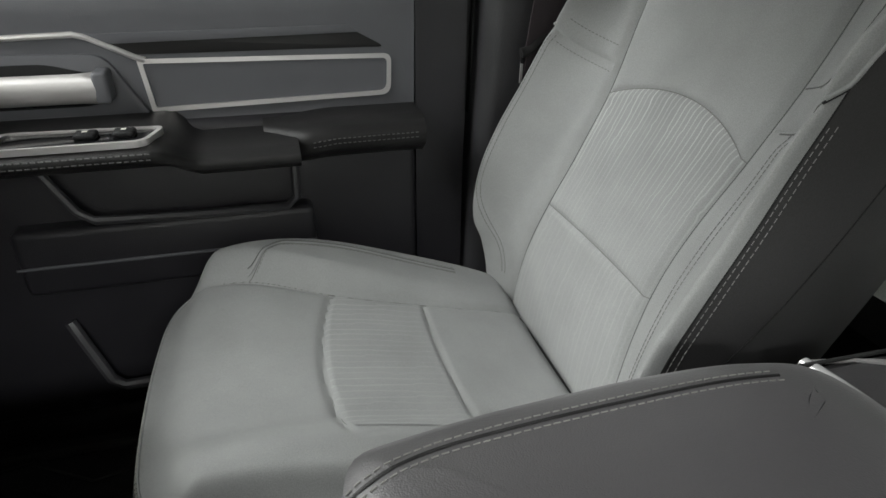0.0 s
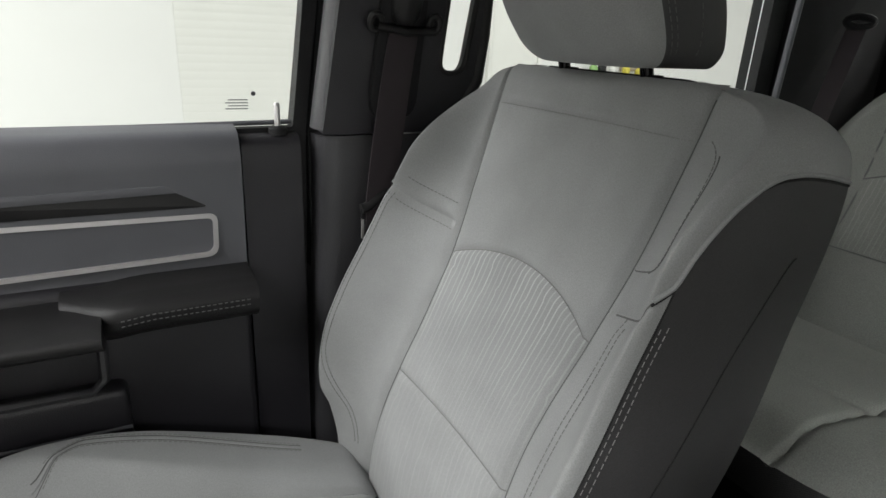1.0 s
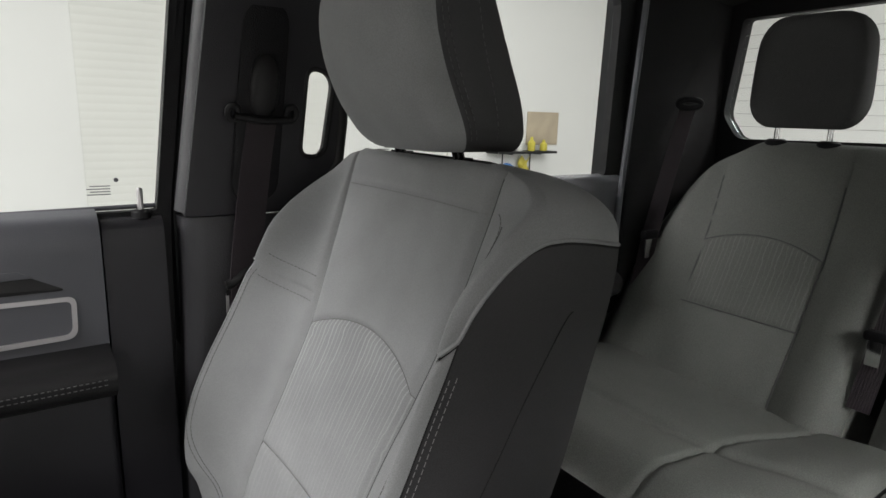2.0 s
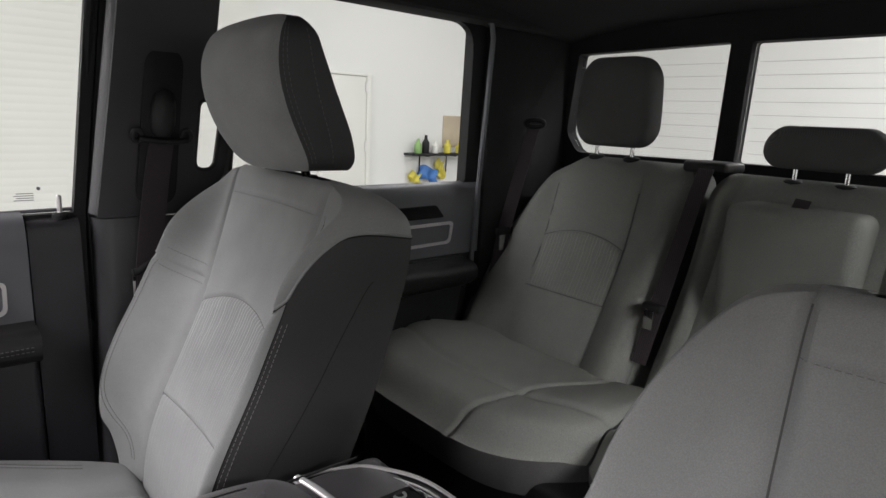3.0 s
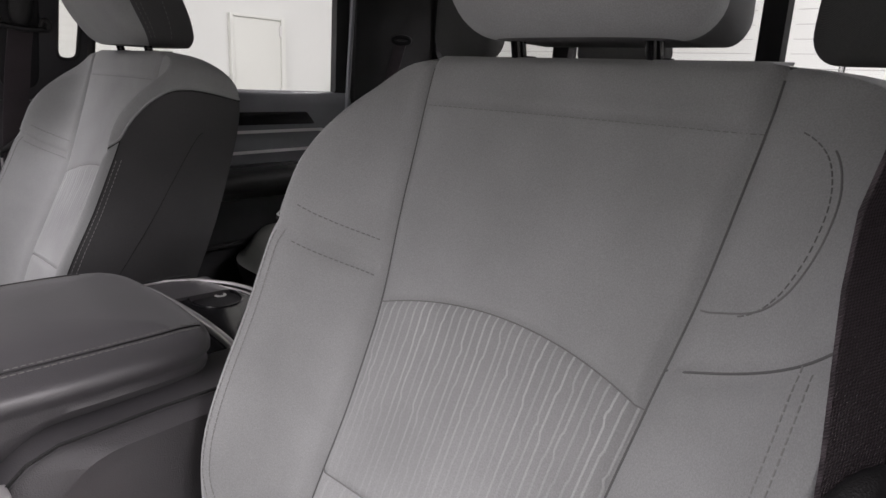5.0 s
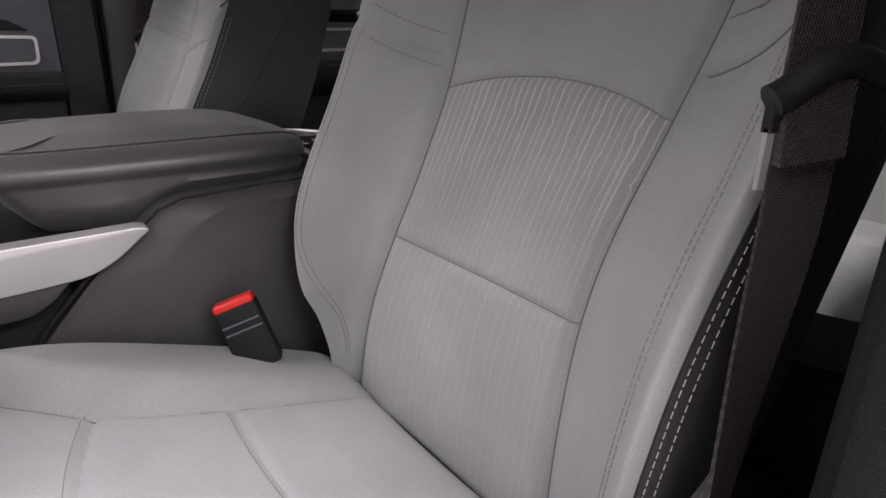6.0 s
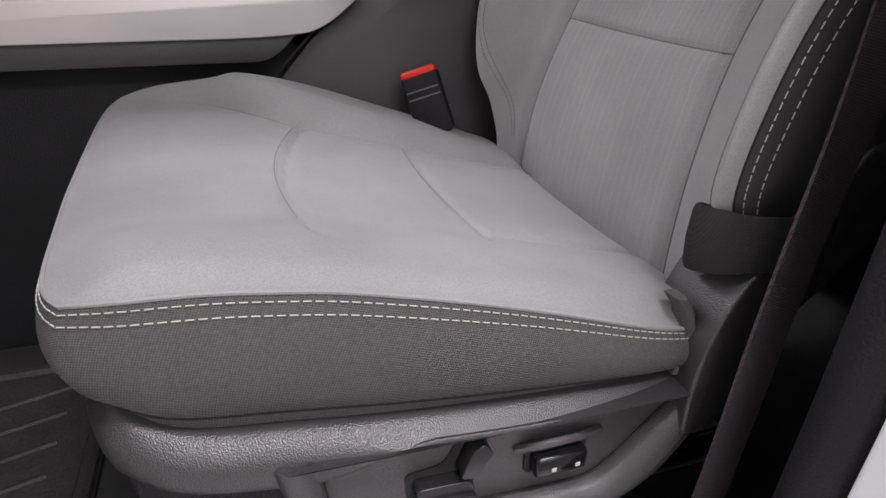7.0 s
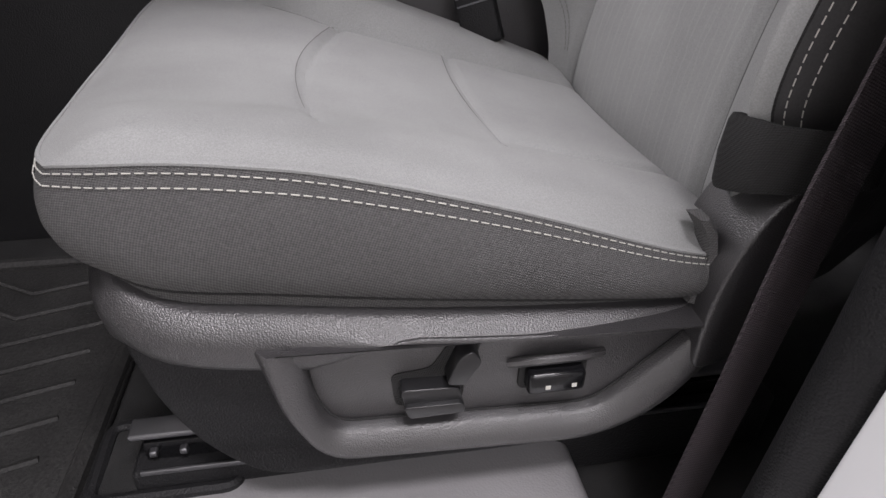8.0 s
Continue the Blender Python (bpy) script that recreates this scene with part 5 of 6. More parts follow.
# padded lid
half = [(-0.276, 0.0), (-0.275, -0.118), (-0.264, -0.147), (-0.185, -0.159), (-0.060, -0.166), (0.020, -0.163), (0.074, -0.152), (0.093, -0.112), (0.101, 0.0)]
LID = resample(rounded(half + [(x, -y) for x, y in reversed(half[1:-1])], [0.05, 0.02, 0.02, 0.05, 0.05, 0.05, 0.05, 0.05, 0.05, 0.05, 0.05, 0.05, 0.05, 0.05, 0.02, 0.02], 5), 160)


def lid_in(d):
    """The lid's outline drawn in by d."""
    out, n = [], len(LID)
    for i in range(n):
        a, b, p = Vector(LID[i - 2]), Vector(LID[(i + 2) % n]), Vector(LID[i])
        t = (b - a).normalized()
        m = Vector((-t.y, t.x))
        if m.dot(Vector((-0.09, 0)) - p) < 0:
            m = -m
        q = p + m * d
        out.append((q.x, q.y))
    return out


def lid_rings():
    rings = []
    for d, z, dx in ((0.030, 0.603, 0.040), (0.012, 0.606, 0.046), (0.006, 0.614, 0.042), (0.004, 0.635, 0.026), (0.006, 0.653, 0.014), (0.0045, 0.658, 0.010), (0.0005, 0.663, 0.006), (0.0, 0.669, 0.003), (0.003, 0.676, 0.0), (0.012, 0.6825, 0.0), (0.025, 0.6870, 0.0), (0.034, 0.6885, 0.0), (0.042, 0.6896, 0.0), (0.052, 0.6910, 0.0), (0.062, 0.6925, 0.0)):
        ring = []
        for x, y in lid_in(d):
            back = ease(-0.14, -0.08, x)
            zz = z + (0.028 * back if z < 0.62 else 0.012 * back if z < 0.64 else 0) - 0.003 * ease(-0.02, 0.1, x)
            fr = ease(-0.14, -0.27, x)
            ring.append((x + dx * fr, y, zz))
        rings.append(ring)
    rings.append([(-0.09 + (x + 0.09) * 0.75, y * 0.75, 0.6955 - 0.002 * ease(-0.02, 0.1, x)) for x, y in lid_in(0.05)])
    rings.append([(-0.09 + (x + 0.09) * 0.40, y * 0.40, 0.697 - 0.001 * ease(-0.02, 0.1, x)) for x, y in lid_in(0.05)])
    rings.append([(-0.09 + (x + 0.09) * 0.05, y * 0.05, 0.698) for x, y in lid_in(0.05)])
    return rings


lid = part("armrest_lid", Geo().loft(lid_rings()), GREYVINYL, console, "padded dark grey armrest lid")


LID_RISE = [(0.0, 0.669), (0.003, 0.676), (0.012, 0.6825), (0.025, 0.6870), (0.034, 0.6885), (0.042, 0.6896), (0.052, 0.6910), (0.062, 0.6925)]
SEW_Y = [(-0.276, 0.106), (-0.26, 0.112), (-0.219, 0.124), (-0.168, 0.129), (-0.09, 0.132), (-0.005, 0.132), (0.054, 0.125), (0.085, 0.112)]


def lid_line(sgn, off, lift):
    """A line along one side of the lid's top, run off over its front edge."""
    pts = []
    for x in np.linspace(-0.2735, 0.030 if sgn > 0 else 0.080, 70):
        y = sgn * (curve_at(SEW_Y, x) + off)
        d = min(math.hypot(x - a, y - b) for a, b in LID)
        pts.append((x, y, curve_at(LID_RISE, d) - 0.003 * ease(-0.02, 0.1, x) + lift))
    return pts


for sgn in (-1, 1):
    part("seam", Geo().tube(lid_line(sgn, 0.0, 0.0001), 0.0013, 8), LEATHER, lid)
    for off in (-0.0055, 0.0055):
        part("stitching", Geo().dashes(lid_line(sgn, off, 0.0003), 0.0044, 0.0022, 0.0006), LIDTHREAD, lid, "grey stitching")

# rear ledge with cup holders
REAR = rounded([(0.090, -0.184), (0.195, -0.167), (0.246, -0.094), (0.250, 0.0), (0.246, 0.094), (0.195, 0.167), (0.090, 0.184)], [0.005, 0.03, 0.04, 0.05, 0.04, 0.03, 0.005], 6)
CUPS = [[(0.190 + 0.036 * math.cos(a), cy + 0.044 * math.sin(a)) for a in np.linspace(0, 2 * math.pi, 28, endpoint=False)] for cy in (-0.075, 0.070)]
ledge = part("rear_ledge", holed(REAR, CUPS, "z", 0.612, 0.634), GLOSS, console, "gloss black rear cup tray")
for cup in CUPS:
    part("cup_well", Geo().loft([[(x, y, 0.630) for x, y in cup], [(x, y, 0.57) for x, y in cup], [(0.190 + (x - 0.190) * 0.9, y, 0.565) for x, y in cup]], True), PLASTIC, ledge)
    part("cup_lip", Geo().tube([(x, y, 0.6345) for x, y in cup], 0.0014, 6, True), GLOSS, ledge)
arc = []
for y in np.linspace(-0.180, 0.182, 40):
    x = 0.131 - 0.007 * ((y - 0.03) / 0.14) ** 2 - 0.006 * abs((y - 0.02) / 0.165) ** 6
    arc.append([(x + 0.0062 * math.cos(a), y, 0.637 + 0.0062 * math.sin(a)) for a in np.linspace(0, 2 * math.pi, 14, endpoint=False)])
part("chrome_arc", Geo().loft(arc), BRIGHT, ledge, "bright arc strip behind the lid")
part("chrome_edge", Geo().tube([(0.124, 0.182, 0.637), (0.16, 0.174, 0.638), (0.192, 0.161, 0.637)], 0.0022, 8, False, 1.5), SILVER, ledge)
part("edge_line", Geo().tube([(x, y, 0.637) for x, y in REAR if x > 0.15], 0.0028, 6), SILVER, ledge)
part("edge_line", Geo().tube([(0.15 + (x - 0.15) * 0.88, y * 0.93, 0.635) for x, y in REAR if x > 0.16], 0.0014, 6), SILVER, ledge)
# silver bump added in the cup in place of a bright reflection
part("reflection_bump", Geo().loft([[(0.206 + r * math.cos(a), 0.086 + r * math.sin(a), z - 0.006) for a in np.linspace(0, 2 * math.pi, 16, endpoint=False)] for r, z in ((0.009, 0.615), (0.009, 0.637), (0.006, 0.638), (0.005, 0.635))]), SILVER, ledge)


# ---- seat belts ----
def webbing(pts, width_dir, w=0.047, t=0.0014):
    """A flat strap through the points; width_dir is the way its width runs."""
    rings = []
    wd = Vector(width_dir).normalized() * w / 2
    pts = [Vector(p) for p in pts]
    for i, p in enumerate(pts):
        tan = (pts[min(i + 1, len(pts) - 1)] - pts[max(i - 1, 0)]).normalized()
        n = tan.cross(wd).normalized() * t
        rings.append([p - wd - n, p + wd - n, p + wd + n, p - wd + n])
    return Geo().loft(rings)


def front_belt(sgn, tongue_z, line, label):
    b = thing("seat_belt", label, "seat belt", "front seat belts", at=(0.0, sgn * 0.77, FLOOR))
    lx, ly = [(z, x) for z, x, y in reversed(line)], [(z, y) for z, x, y in reversed(line)]
    rings = []
    for z in np.linspace(1.022, 0.24, 24):
        tw = 0.12 + 0.43 * ease(1.0, 0.90, z) - 0.66 * ease(0.74, 0.54, z) if sgn < 0 else 0.12 - 0.05 * ease(1.0, 0.90, z)
        wd = Vector((1, sgn * tw, 0.15)).normalized() * (0.0180 if sgn < 0 else 0.0235)
        n = Vector((tw, -sgn, 0)).normalized() * 0.0012
        p = Vector((curve_at(lx, z), sgn * curve_at(ly, z), z))
        rings.append([p - wd - n, p + wd - n, p + wd + n, p - wd + n])
    part("webbing", Geo().loft(rings), WEB, b)
    part("guide_slot", prism(rounded([(0.098, 0.90), (0.168, 0.90), (0.198, 1.19), (0.128, 1.19)], 0.034, 6), "y", sgn * 0.760, sgn * 0.78, 0.004), PLASTIC, b)
    part("guide_bar", Geo().tube([(0.106, sgn * 0.750, 1.026), (0.147, sgn * 0.748, 1.020), (0.188, sgn * 0.750, 1.022)], 0.0055, 10), LEATHER, b)
    for gx in (0.104, 0.190):
        ring = [(gx + 0.0075 * math.cos(a), sgn * (0.752 - 0.003 * math.sin(a)), 1.031 + 0.010 * math.sin(a)) for a in np.linspace(0, 2 * math.pi, 16, endpoint=False)]
        part("guide_loop", Geo().tube(ring, 0.0048, 8, True), LEATHER, b)
    caps = [(0.000, 0.012, 0.006), (0.010, 0.019, 0.011), (0.030, 0.022, 0.014), (0.060, 0.021, 0.014), (0.078, 0.016, 0.011), (0.086, 0.008, 0.006)]
    part("bolt_cover", Geo().loft([[(0.148 + 0.10 * dz + w * math.cos(a), sgn * (0.757 - dep * max(math.sin(a), -0.4)), 1.028 + dz) for a in np.linspace(0, 2 * math.pi, 20, endpoint=False)] for dz, w, dep in caps]), LEATHER, b, "glossy black bolt cover")
    tz = tongue_z
    c = Vector((curve_at(lx, tz), sgn * curve_at(ly, tz), tz))
    dv = Vector((1, sgn * (0.55 if sgn < 0 else 0.07), 0)).normalized()
    out = Vector((-0.0045, sgn * 0.005, 0)) if sgn < 0 else Vector((0, 0, 0))
    reach = 0.043 if sgn < 0 else 0.034
    c = c + out
    bar = [c + dv * s + Vector((0, 0, -0.020 * ease(0.010, -0.030, s) - 0.008 * ease(0.016, 0.044, s) + 0.002)) for s in np.linspace(-0.025 if sgn < 0 else -0.031, reach, 16)]
    t = part("tongue", Geo().tube(bar, 0.0088 if sgn < 0 else 0.0075, 14, False, 0.8), LEATHER, b)
    off = Vector((0, sgn * -0.0025, 0))
    part("tongue_body", Geo().loft([[bar[0] + off + Vector((0, 0, z)) + dv * s for s in (0.0, h)] + [bar[0] - off + Vector((0, 0, z)) + dv * s for s in (h, 0.0)] for z, h in ((0.0, 0.005), (-0.012, 0.005), (-0.015, 0.004))]), PLASTIC, t)
    part("latch_plate", Geo().loft([[bar[0] + Vector((0, sgn * w, z)) + dv * s for s, w in ((0.0, -0.0012), (0.004, -0.0012), (0.004, 0.0012), (0.0, 0.0012))] for z in (-0.013, -0.044)]), SILVER, t, "bright steel latch plate")
    rings = []
    for z in np.linspace(tz - 0.008, tz - 0.046, 5):
        tw = 0.55 if sgn < 0 else 0.07
        wd = Vector((1, sgn * tw, 0.15)).normalized() * (0.0175 if sgn < 0 else 0.0215)
        n = Vector((tw, -sgn, 0)).normalized() * 0.0032
        p = Vector((curve_at(lx, z), sgn * curve_at(ly, z), z)) + out * 0.9
        rings.append([p - wd - n, p + wd - n, p + wd + n, p - wd + n])
    part("webbing_fold", Geo().loft(rings), WEB, b)
    return b


front_belt(1, 0.800, [(1.022, 0.147, 0.757), (0.95, 0.133, 0.752), (0.80, 0.111, 0.746), (0.55, 0.090, 0.748), (0.24, 0.05, 0.755)], "black webbing front seat belt hanging on the pillar")
front_belt(-1, 0.802, [(1.022, 0.144, 0.757), (0.95, 0.136, 0.718), (0.80, 0.084, 0.732), (0.73, 0.079, 0.737), (0.62, 0.064, 0.739), (0.54, 0.044, 0.745), (0.46, 0.029, 0.750), (0.385, 0.020, 0.753), (0.24, 0.004, 0.755)], "black webbing driver's seat belt hanging on the pillar")

# rear belts
rb = thing("seat_belt", "black webbing rear seat belt hanging from the quarter trim", "seat belt", "rear seat belts", at=(1.1, 0.78, 0.5))
part("webbing", webbing([(1.20, 0.775, 1.075), (1.14, 0.768, 0.92), (1.085, 0.762, 0.77), (1.05, 0.76, 0.60)], (0.6, -0.7, 0.2), 0.040), WEB, rb)
part("guide", Geo().tube([(1.20 + 0.020 * math.cos(a), 0.772 - 0.017 * math.cos(a), 1.080 + 0.010 * math.sin(a)) for a in np.linspace(0, 2 * math.pi, 20, endpoint=False)], 0.008, 8, True), PLASTIC, rb)
part("tongue", rbox((1.050, 0.748, 0.760), (1.112, 0.765, 0.782), 0.005), PLASTIC, rb)
part("tongue_plate", rbox((1.060, 0.752, 0.715), (1.085, 0.756, 0.765), 0.001), CHROME, rb, "chrome latch plate")
cb = thing("seat_belt", "black webbing centre belt over the bench back", "seat belt", "rear seat belts", at=(1.2, 0.24, 0.5))
part("webbing", webbing([(1.285, 0.235, 1.005), (1.235, 0.235, 1.010), (1.20, 0.238, 0.995), (1.165, 0.24, 0.92), (1.12, 0.243, 0.80), (1.06, 0.247, 0.66), (1.02, 0.25, 0.55)], (0, 1, 0), 0.038), WEB, cb)
part("anchor_trim", rbox((1.20, 0.19, 0.985), (1.30, 0.30, 1.012), 0.01), PLASTIC, cb)
part("tongue", rbox((1.040, 0.222, 0.672), (1.066, 0.272, 0.690), 0.006), PLASTIC, cb)
part("tongue_plate", rbox((1.036, 0.237, 0.630), (1.040, 0.260, 0.676), 0.001), CHROME, cb, "chrome latch plate")

# ---- rear bench ----
RX = [(0.40, 0.955), (0.50, 0.99), (0.62, 1.055), (0.775, 1.130), (0.92, 1.175), (1.01, 1.20)]


def bench_back(parent, y0, y1, yc, wc, bolster, top_z, arc=True, shoulder=0):
    OUTL = [(0.40, 0.0), (0.63, 0.0), (0.75, 0.028), (0.87, 0.088), (0.93, 0.128), (0.975, 0.175), (1.0, 0.21)]

    def pt(u, z):
        a, sg = abs(u), (1 if u >= 0 else -1)
        x = curve_at(RX, z)
        w = (y1 - yc if sg > 0 else yc - y0) - (curve_at(OUTL, z) if sg == shoulder else 0)
        if a <= 1:
            s = w * math.sin(a * math.pi / 2) ** 0.85 if a > 0.6 else w * a / 0.6 * math.sin(0.3 * math.pi) ** 0.85
            x = x - bolster * ease(wc / w, wc / w + 0.25, s / w) + 0.035 * ease(0.80, 1.0, s / w) ** 1.5
            x += groove(s - wc, 0.006, 0.006)
            if arc and s < wc + 0.004:
                kk = s / wc
                x += max(groove(z - (0.775 + 0.028 * (1 - kk * kk)), 0.005, 0.004), groove(z - 0.64, 0.005, 0.003))
        else:
            s = w
            x = x + 0.03 + (1.32 - x - 0.03) * (a - 1)
        g = math.sqrt(max(1 - (max(z - (top_z - 0.07), 0) / 0.0705) ** 2, 0))
        xm = 1.26
        x = xm + (x - xm) * (0.15 + 0.85 * g)
        s *= 0.80 + 0.20 * (g if z > top_z - 0.07 else 1)
        return (x, yc + sg * s, z)
    zs = [0.40 + (top_z - 0.47) * i / 40 for i in range(40)] + [top_z - 0.07 + 0.07 * math.sin(math.pi / 2 * i / 12) for i in range(13)]
    n = len(zs) - 1
    ob = part("backrest", Geo().grid(lambda u, v: pt(4 * u - 2, zs[round(v * n)]), 100, n), DIMREARCLOTH, parent, "grey cloth bench back")
    if arc:
        def rib_pt(u, v):
            kk = 1.94 * u - 0.97
            z = 0.644 + (0.771 + 0.028 * (1 - kk * kk) - 0.644) * v
            half = y1 - yc if kk >= 0 else yc - y0
            if (1 if kk >= 0 else -1) == shoulder:
                half -= curve_at(OUTL, z)
            x, y, z = pt(kk * wc * 0.6 / (half * math.sin(0.3 * math.pi) ** 0.85), z)
            return (x - 0.0012, y, z)
        part("ribbed_insert", Geo().grid(rib_pt, 40, 24), DIMREARRIB, ob, "grey cloth woven with ribs")
        for sd in (-1, 1):
            pts = [(curve_at(RX, z) - 0.002 + 0.006, yc + sd * wc, z) for z in np.linspace(0.5, 0.92, 30)]
            part("seam", Geo().tube(pts, 0.0018, 5), SEAM, ob)
        for f in (lambda kk: 0.775 + 0.028 * (1 - kk * kk), lambda kk: 0.64):
            pts = [(curve_at(RX, f(kk)) + 0.001, yc + wc * kk, f(kk)) for kk in np.linspace(-1, 1, 30)]
            part("seam", Geo().tube(pts, 0.0013, 5), SEAM, ob)
    return ob


def bench_cushion(parent, y0, y1, seams=()):
    yc, w = (y0 + y1) / 2, (y1 - y0) / 2

    def pt(u, v):
        k = 2 * u - 1
        s = w * k
        xf = 0.520 + 0.15 * abs(k) ** 4
        x = 1.03 + (xf - 1.03) * v
        z = 0.500 + 0.036 * ease(0.05, 0.6, v) - 0.050 * ease(0.82, 1.0, v) ** 1.6 - 0.030 * ease(0.10, 0.0, v) - 0.010 * ease(0.88, 1, abs(k)) ** 2 + 0.012 * ease(0.45, 0.8, abs(k)) * ease(1.0, 0.6, v)
        for sy in seams:
            z -= groove(yc + s - sy - 0.07 * v, 0.006, 0.006)
        z -= groove(x - 0.70 - 0.05 * k * k, 0.012, 0.007)
        return (x, yc + s, z)
    ob = part("cushion", Geo().grid(pt, 120, 70), DIMREARCLOTH, parent, "grey cloth bench cushion")
    ring = [pt(i / 30, 1) for i in range(31)] + [pt(1, 1 - i / 20) for i in range(1, 21)]
    ring = [pt(0, i / 20) for i in range(20)] + ring
    part("skirt", Geo().loft([ring, [(x + 0.004, y, z - 0.03) for x, y, z in ring], [(x + 0.03, y, 0.40) for x, y, z in ring]], False), DARKCLOTH, ob, "dark cloth front edge")
    return ob


bench = thing("rear_bench", "grey cloth split rear bench seat", "car seat", at=(0.9, 0, FLOOR))
bench_back(bench, 0.262, 0.825, 0.520, 0.128, 0.022, 1.0, True, 1)
mid = bench_back(bench, -0.21, 0.222, 0.006, 0.155, 0.015, 0.99, False)
bench_back(bench, -0.825, -0.225, -0.520, 0.128, 0.022, 1.0, True, -1)
bench_cushion(bench, 0.13, 0.79, (0.285,))
bench_cushion(bench, -0.79, 0.125, (-0.27,))
part("bench_base", rbox((0.60, -0.76, FLOOR), (1.1, 0.76, 0.44), 0.02), PLASTIC, bench, "black bench base")
part("fold_armrest", rbox((1.075, -0.125, 0.56), (1.20, 0.130, 0.940), 0.025, 5), DIMREARCLOTH, mid, "folded cloth armrest")
part("pull_strap", webbing([(1.15, 0.005, 0.955), (1.128, 0.004, 0.935), (1.118, 0.003, 0.90)], (0, 1, 0.1), 0.03), WEB, mid)


def block_headrest(name, yc, w, z0, z1, x0, depth, label, posts):
    h = thing(name, label, "headrest", "rear headrests", at=(x0 + depth / 2, yc, z0))
    H = z1 - z0
    rings = []
    n = 40
    for k in [0.5 - 0.5 * math.cos(math.pi * i / 20) for i in range(21)]:
        z = z0 + H * k
        e = min(k, 1 - k) * H
        rd = min(0.060, H * 0.48)
        g = math.sqrt(max(1 - (1 - min(e / rd, 1)) ** 2, 0))
        ring = []
        for i in range(n):
            a = 2 * math.pi * i / n
            cx, cy = math.cos(a), math.sin(a)
            sx = abs(cx) ** 0.45 * (1 if cx > 0 else -1)
            sy = abs(cy) ** 0.35 * (1 if cy > 0 else -1)
            ring.append((x0 + depth / 2 + depth / 2 * sx * (0.6 + 0.4 * g), yc + w / 2 * sy * (1 - rd / (w / 2) * (1 - g) * 0.8) * (1.04 - 0.10 * k) * (0.955 + 0.045 * math.sin(math.pi * k)), z))
        rings.append(ring)
    body = part("pad", Geo().loft(rings), DARKCLOTH, h, "dark cloth pad")
    for py in posts:
        part("post", Geo().tube([(x0 + depth / 2, yc + py, z0 - 0.06), (x0 + depth / 2, yc + py, z0 + 0.02)], 0.006, 10), CHROME, h, "chrome post")
        part("post_sleeve", Geo().loft([[(x0 + depth / 2 + r * math.cos(a), yc + py + 1.4 * r * math.sin(a), z) for a in np.linspace(0, 2 * math.pi, 12, endpoint=False)] for r, z in ((0.018, z0 - 0.05), (0.017, z0 - 0.028), (0.012, z0 - 0.024))]), PLASTIC, h)
    return h


block_headrest("headrest", 0.518, 0.224, 1.030, 1.260, 1.19, 0.10, "tall dark cloth rear headrest on chrome posts", (-0.055, 0.055))
block_headrest("headrest", 0.008, 0.232, 1.012, 1.102, 1.19, 0.09, "low dark cloth centre headrest", (-0.05, 0.05))
block_headrest("headrest", -0.518, 0.224, 1.030, 1.260, 1.19, 0.10, "tall dark cloth rear headrest on chrome posts", (-0.055, 0.055))


# ---- floor mats ----
def floor_mat(y0, y1):
    m = thing("floor_mat", "black ribbed rubber floor mat", "floor mat", "floor mats", at=(-0.68, (y0 + y1) / 2, FLOOR))
    part("sheet", prism(rounded([(-0.97, y0), (-0.47, y0), (-0.47, y1), (-0.97, y1)], 0.06, 5), "z", FLOOR + 0.001, FLOOR + 0.010, 0.003), RUBBER, m)
    edge = rounded([(-0.965, y0 + 0.01), (-0.48, y0 + 0.01), (-0.48, y1 - 0.01), (-0.965, y1 - 0.01)], 0.06, 6)
    part("rim", Geo().tube([(x, y, FLOOR + 0.012) for x, y in edge], 0.009, 8, True), RUBBER, m)
    n = 9
    for i in range(n):
        y = y0 + 0.05 + (y1 - y0 - 0.10) * i / (n - 1)
        part("rib", Geo().tube([(-0.92, y, FLOOR + 0.010), (-0.72, y + 0.03, FLOOR + 0.011), (-0.62, y - 0.03, FLOOR + 0.011), (-0.52, y, FLOOR + 0.010)], 0.0038, 6), RUBBER, m)
    return m


floor_mat(-0.735, -0.24)
floor_mat(0.24, 0.735)
riser = struct("trim_seat_riser", rbox((-0.452, -0.768, FLOOR), (-0.045, -0.622, 0.214), 0.024, 5), RISER, "smooth black seat riser cover on the cab floor", "trim", True)
POCKET = rounded([(-0.446, -0.668), (-0.33, -0.668), (-0.33, -0.590), (-0.446, -0.590)], 0.012, 5)
part("pocket_rim", Geo().tube([(x, y, 0.214) for x, y in POCKET], 0.006, 8, True), PLASTIC, riser)
part("pocket_floor", prism(POCKET, "z", 0.200, 0.2145, 0), CARPET, riser, "", False)

# ---- the garage ----
struct("ground", rbox((-7.2, -6.2, GROUND - 0.1), (7.2, 5.2, GROUND), 0.01), CONCRETE, "grey concrete garage floor", "ground")
struct("ceiling_garage", rbox((-7.2, -6.2, CEIL), (7.2, 5.2, CEIL + 0.1), 0.01), WALLPAINT, "white painted garage ceiling", "ceiling")
struct("wall_north", rbox((-7.0, 5.0, GROUND), (7.0, 5.1, CEIL), 0.005), WALLPAINT, "plain white garage wall", "wall")
struct("wall_south", rbox((-7.0, -6.1, GROUND), (7.0, -6.0, CEIL), 0.005), WALLPAINT, "plain white garage wall", "wall")
struct("wall_east", rbox((7.0, -6.0, GROUND), (7.1, 5.0, CEIL), 0.005), WALLPAINT, "plain white garage wall", "wall")
struct("wall_west", rbox((-7.1, -6.0, GROUND), (-7.0, 5.0, CEIL), 0.005), WALLPAINT, "plain white garage wall", "wall")

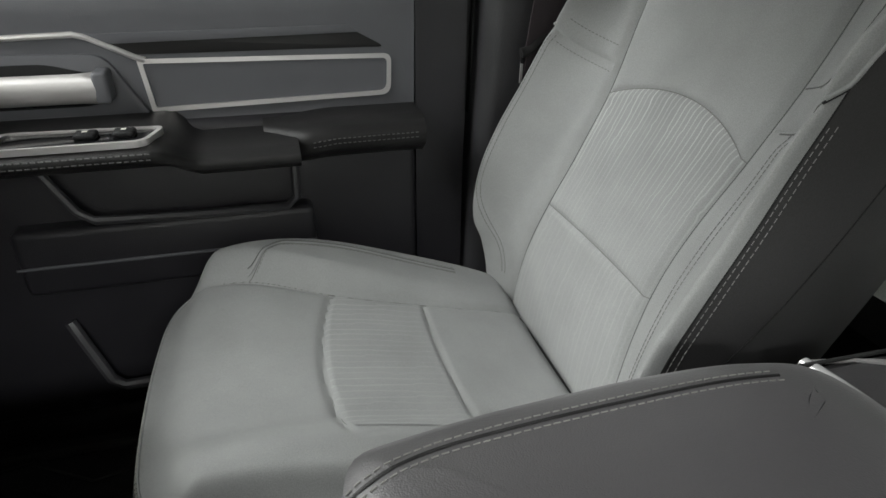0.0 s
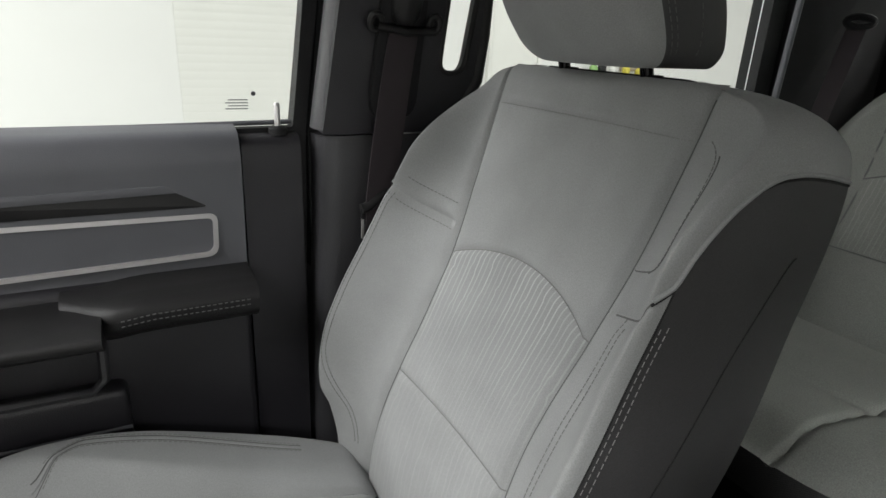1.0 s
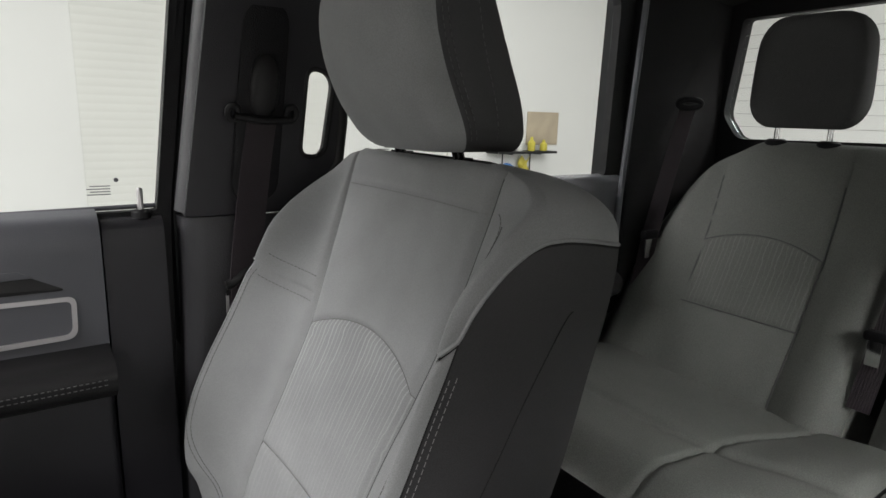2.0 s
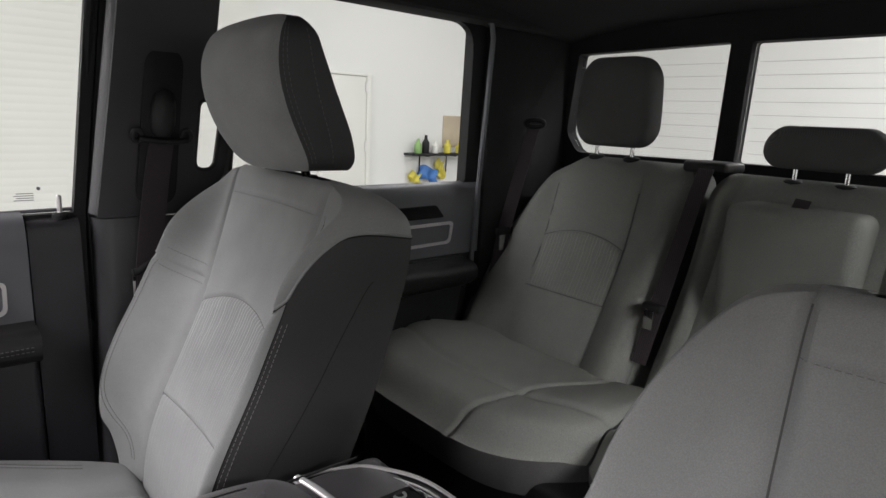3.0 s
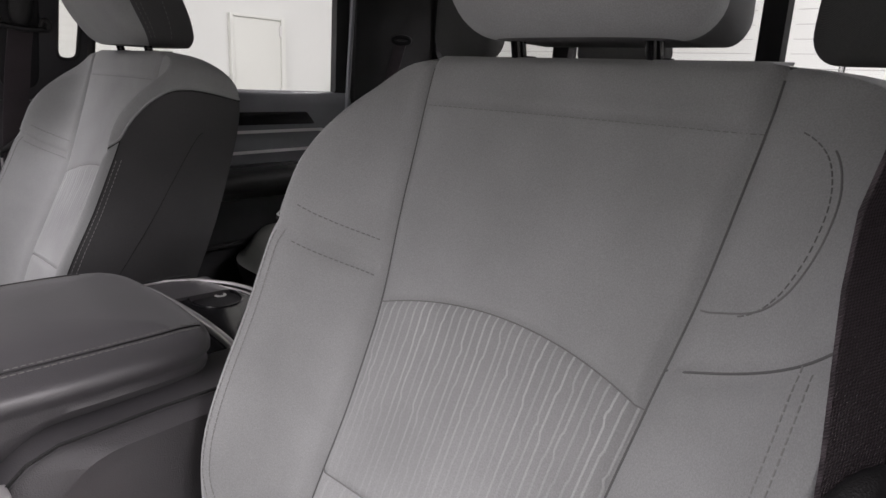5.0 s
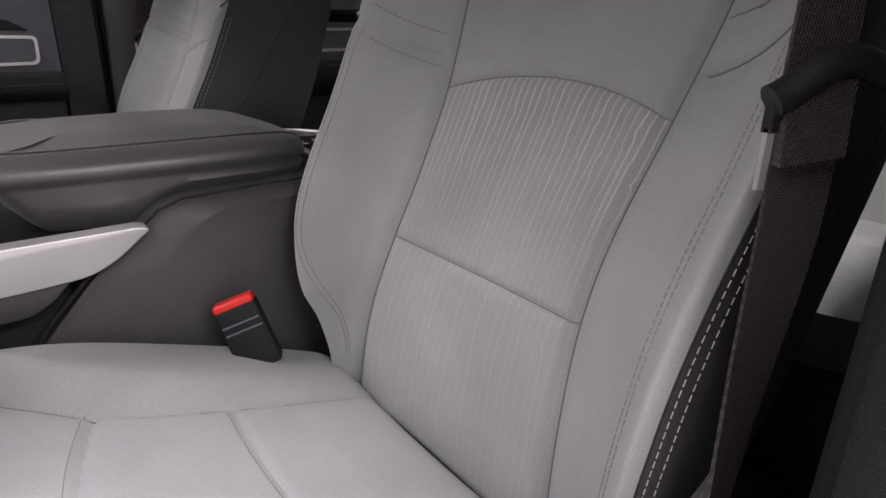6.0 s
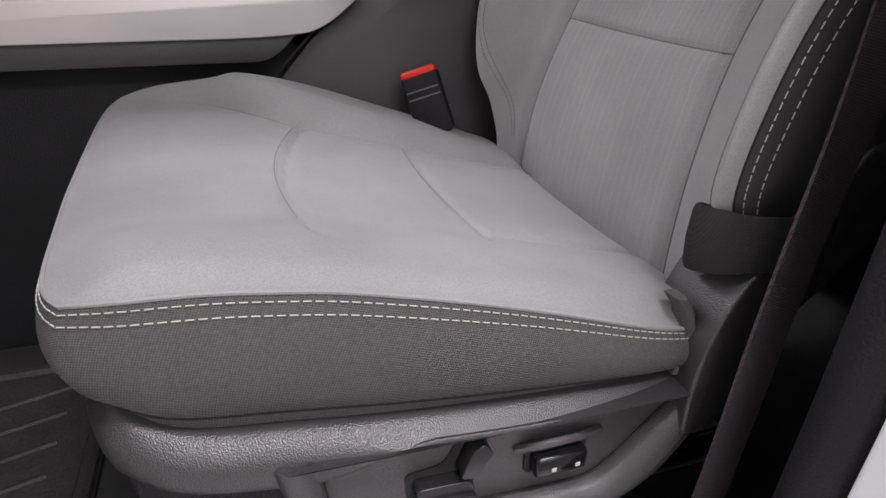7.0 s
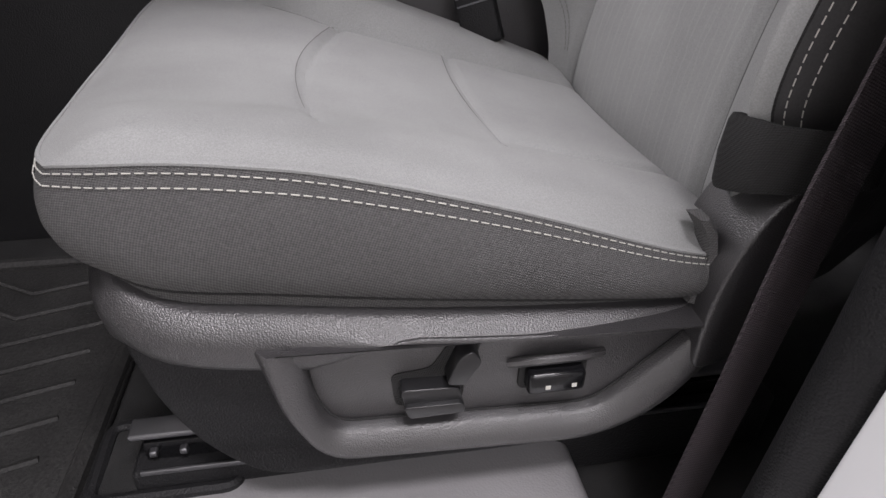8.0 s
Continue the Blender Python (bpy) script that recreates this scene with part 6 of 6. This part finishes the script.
rd = thing("room_door", "closed white door in a white frame", "door", at=(3.15, 4.98, GROUND))
part("leaf", rbox((2.885, 4.965, GROUND + 0.01), (3.40, 5.0, 1.45), 0.004), DOORPAINT, rd)
for nm, a, b in (("jamb", (2.85, 4.95, GROUND), (2.882, 5.0, 1.478)), ("jamb", (3.403, 4.95, GROUND), (3.45, 5.0, 1.478)), ("head", (2.882, 4.95, 1.453), (3.403, 5.0, 1.478))):
    part(nm, rbox(a, b, 0.004), DOORPAINT, rd)
for z in (0.70, 1.30, -0.2):
    part("hinge", rbox((3.385, 4.945, z), (3.405, 4.966, z + 0.10), 0.003), SILVER, rd)
part("door_knob", Geo().loft([[(2.93 + r * math.cos(a), y, 0.68 + r * math.sin(a)) for a in np.linspace(0, 2 * math.pi, 14, endpoint=False)] for r, y in ((0.012, 4.965), (0.012, 4.94), (0.026, 4.93), (0.026, 4.91), (0.010, 4.905))]), SILVER, rd)
tagged(part("wall_switch", rbox((2.70, 4.98, 0.72), (2.76, 5.0, 0.82), 0.004), GREYPLASTIC), "dark grey wall switch on the white wall", "switch")

roller = thing("roller_door", "white slatted roller door in the garage wall", "garage door", at=(1.2, 4.98, GROUND))
for i in range(64):
    z = GROUND + 0.005 + i * 0.06
    part("slat", Geo().loft([[(x, y, zz) for y, zz in ((4.9860, z), (4.9856, z + 0.004), (4.9852, z + 0.030), (4.9856, z + 0.055), (4.9860, z + 0.0597), (4.999, z + 0.0597), (4.999, z))] for x in (0.22, 2.25)]), DOORPAINT, roller)

shelf = thing("wall_shelf", "narrow dark wall shelf", "shelf", at=(4.35, 4.9, 0.66))
part("board", rbox((3.93, 4.80, 0.655), (4.78, 5.0, 0.68), 0.004), PLASTIC, shelf)
for x in (4.15, 4.55):
    part("bracket", Geo().tube([(x, 4.99, 0.45), (x, 4.99, 0.65), (x, 4.82, 0.652)], 0.008, 6), PLASTIC, shelf)


def bottle(x, h, material, label):
    g = Geo().loft([[(x + r * math.cos(a), 4.90 + r * math.sin(a), 0.68 + z) for a in np.linspace(0, 2 * math.pi, 14, endpoint=False)] for r, z in ((0.038, 0), (0.042, 0.01), (0.042, h * 0.6), (0.018, h * 0.78), (0.016, h), (0.005, h))])
    return tagged(part("bottle", g, material), label, "bottle", "bottles on the wall shelf")


bottle(4.05, 0.16, GREEN, "green plastic bottle on the wall shelf")
bottle(4.16, 0.20, PLASTIC, "dark spray bottle on the wall shelf")
bottle(4.30, 0.14, DOORPAINT, "white plastic bottle on the wall shelf")
bottle(4.48, 0.15, YELLOW, "yellow plastic bottle on the wall shelf")
bottle(4.66, 0.12, YELLOW, "yellow plastic bottle on the wall shelf")
# flat brown panel standing in for a monitor-like thing by the shelf
tagged(part("monitor_panel", rbox((4.48, 4.985, 0.74), (4.95, 5.0, 1.10), 0.004), BOARD), "brown monitor-like panel on the white wall", "board")


def cloth(x0, x1, z0, z1, material, label, ph):
    g = Geo().grid(lambda u, v: (x0 + (x1 - x0) * u + 0.02 * math.sin(7 * v + ph), 4.93 + 0.03 * math.sin(11 * u + ph) * v, z1 + (z0 - z1) * v + 0.03 * math.sin(5 * u + ph)), 14, 12)
    g.grid(lambda u, v: (x0 + (x1 - x0) * u + 0.02 * math.sin(7 * v + ph), 4.945 + 0.03 * math.sin(11 * u + ph) * v, z1 + (z0 - z1) * v + 0.03 * math.sin(5 * u + ph)), 14, 12)
    return tagged(part("cloth", g, material), label, "cloth", "cloths under the shelf")


cloth(4.10, 4.36, 0.36, 0.52, BLUE, "blue cloth hanging below the shelf", 0.3)
cloth(3.98, 4.12, 0.33, 0.46, YELLOW, "yellow cloth hanging below the shelf", 1.2)
cloth(4.36, 4.48, 0.40, 0.60, YELLOW, "yellow cloth hanging below the shelf", 2.0)
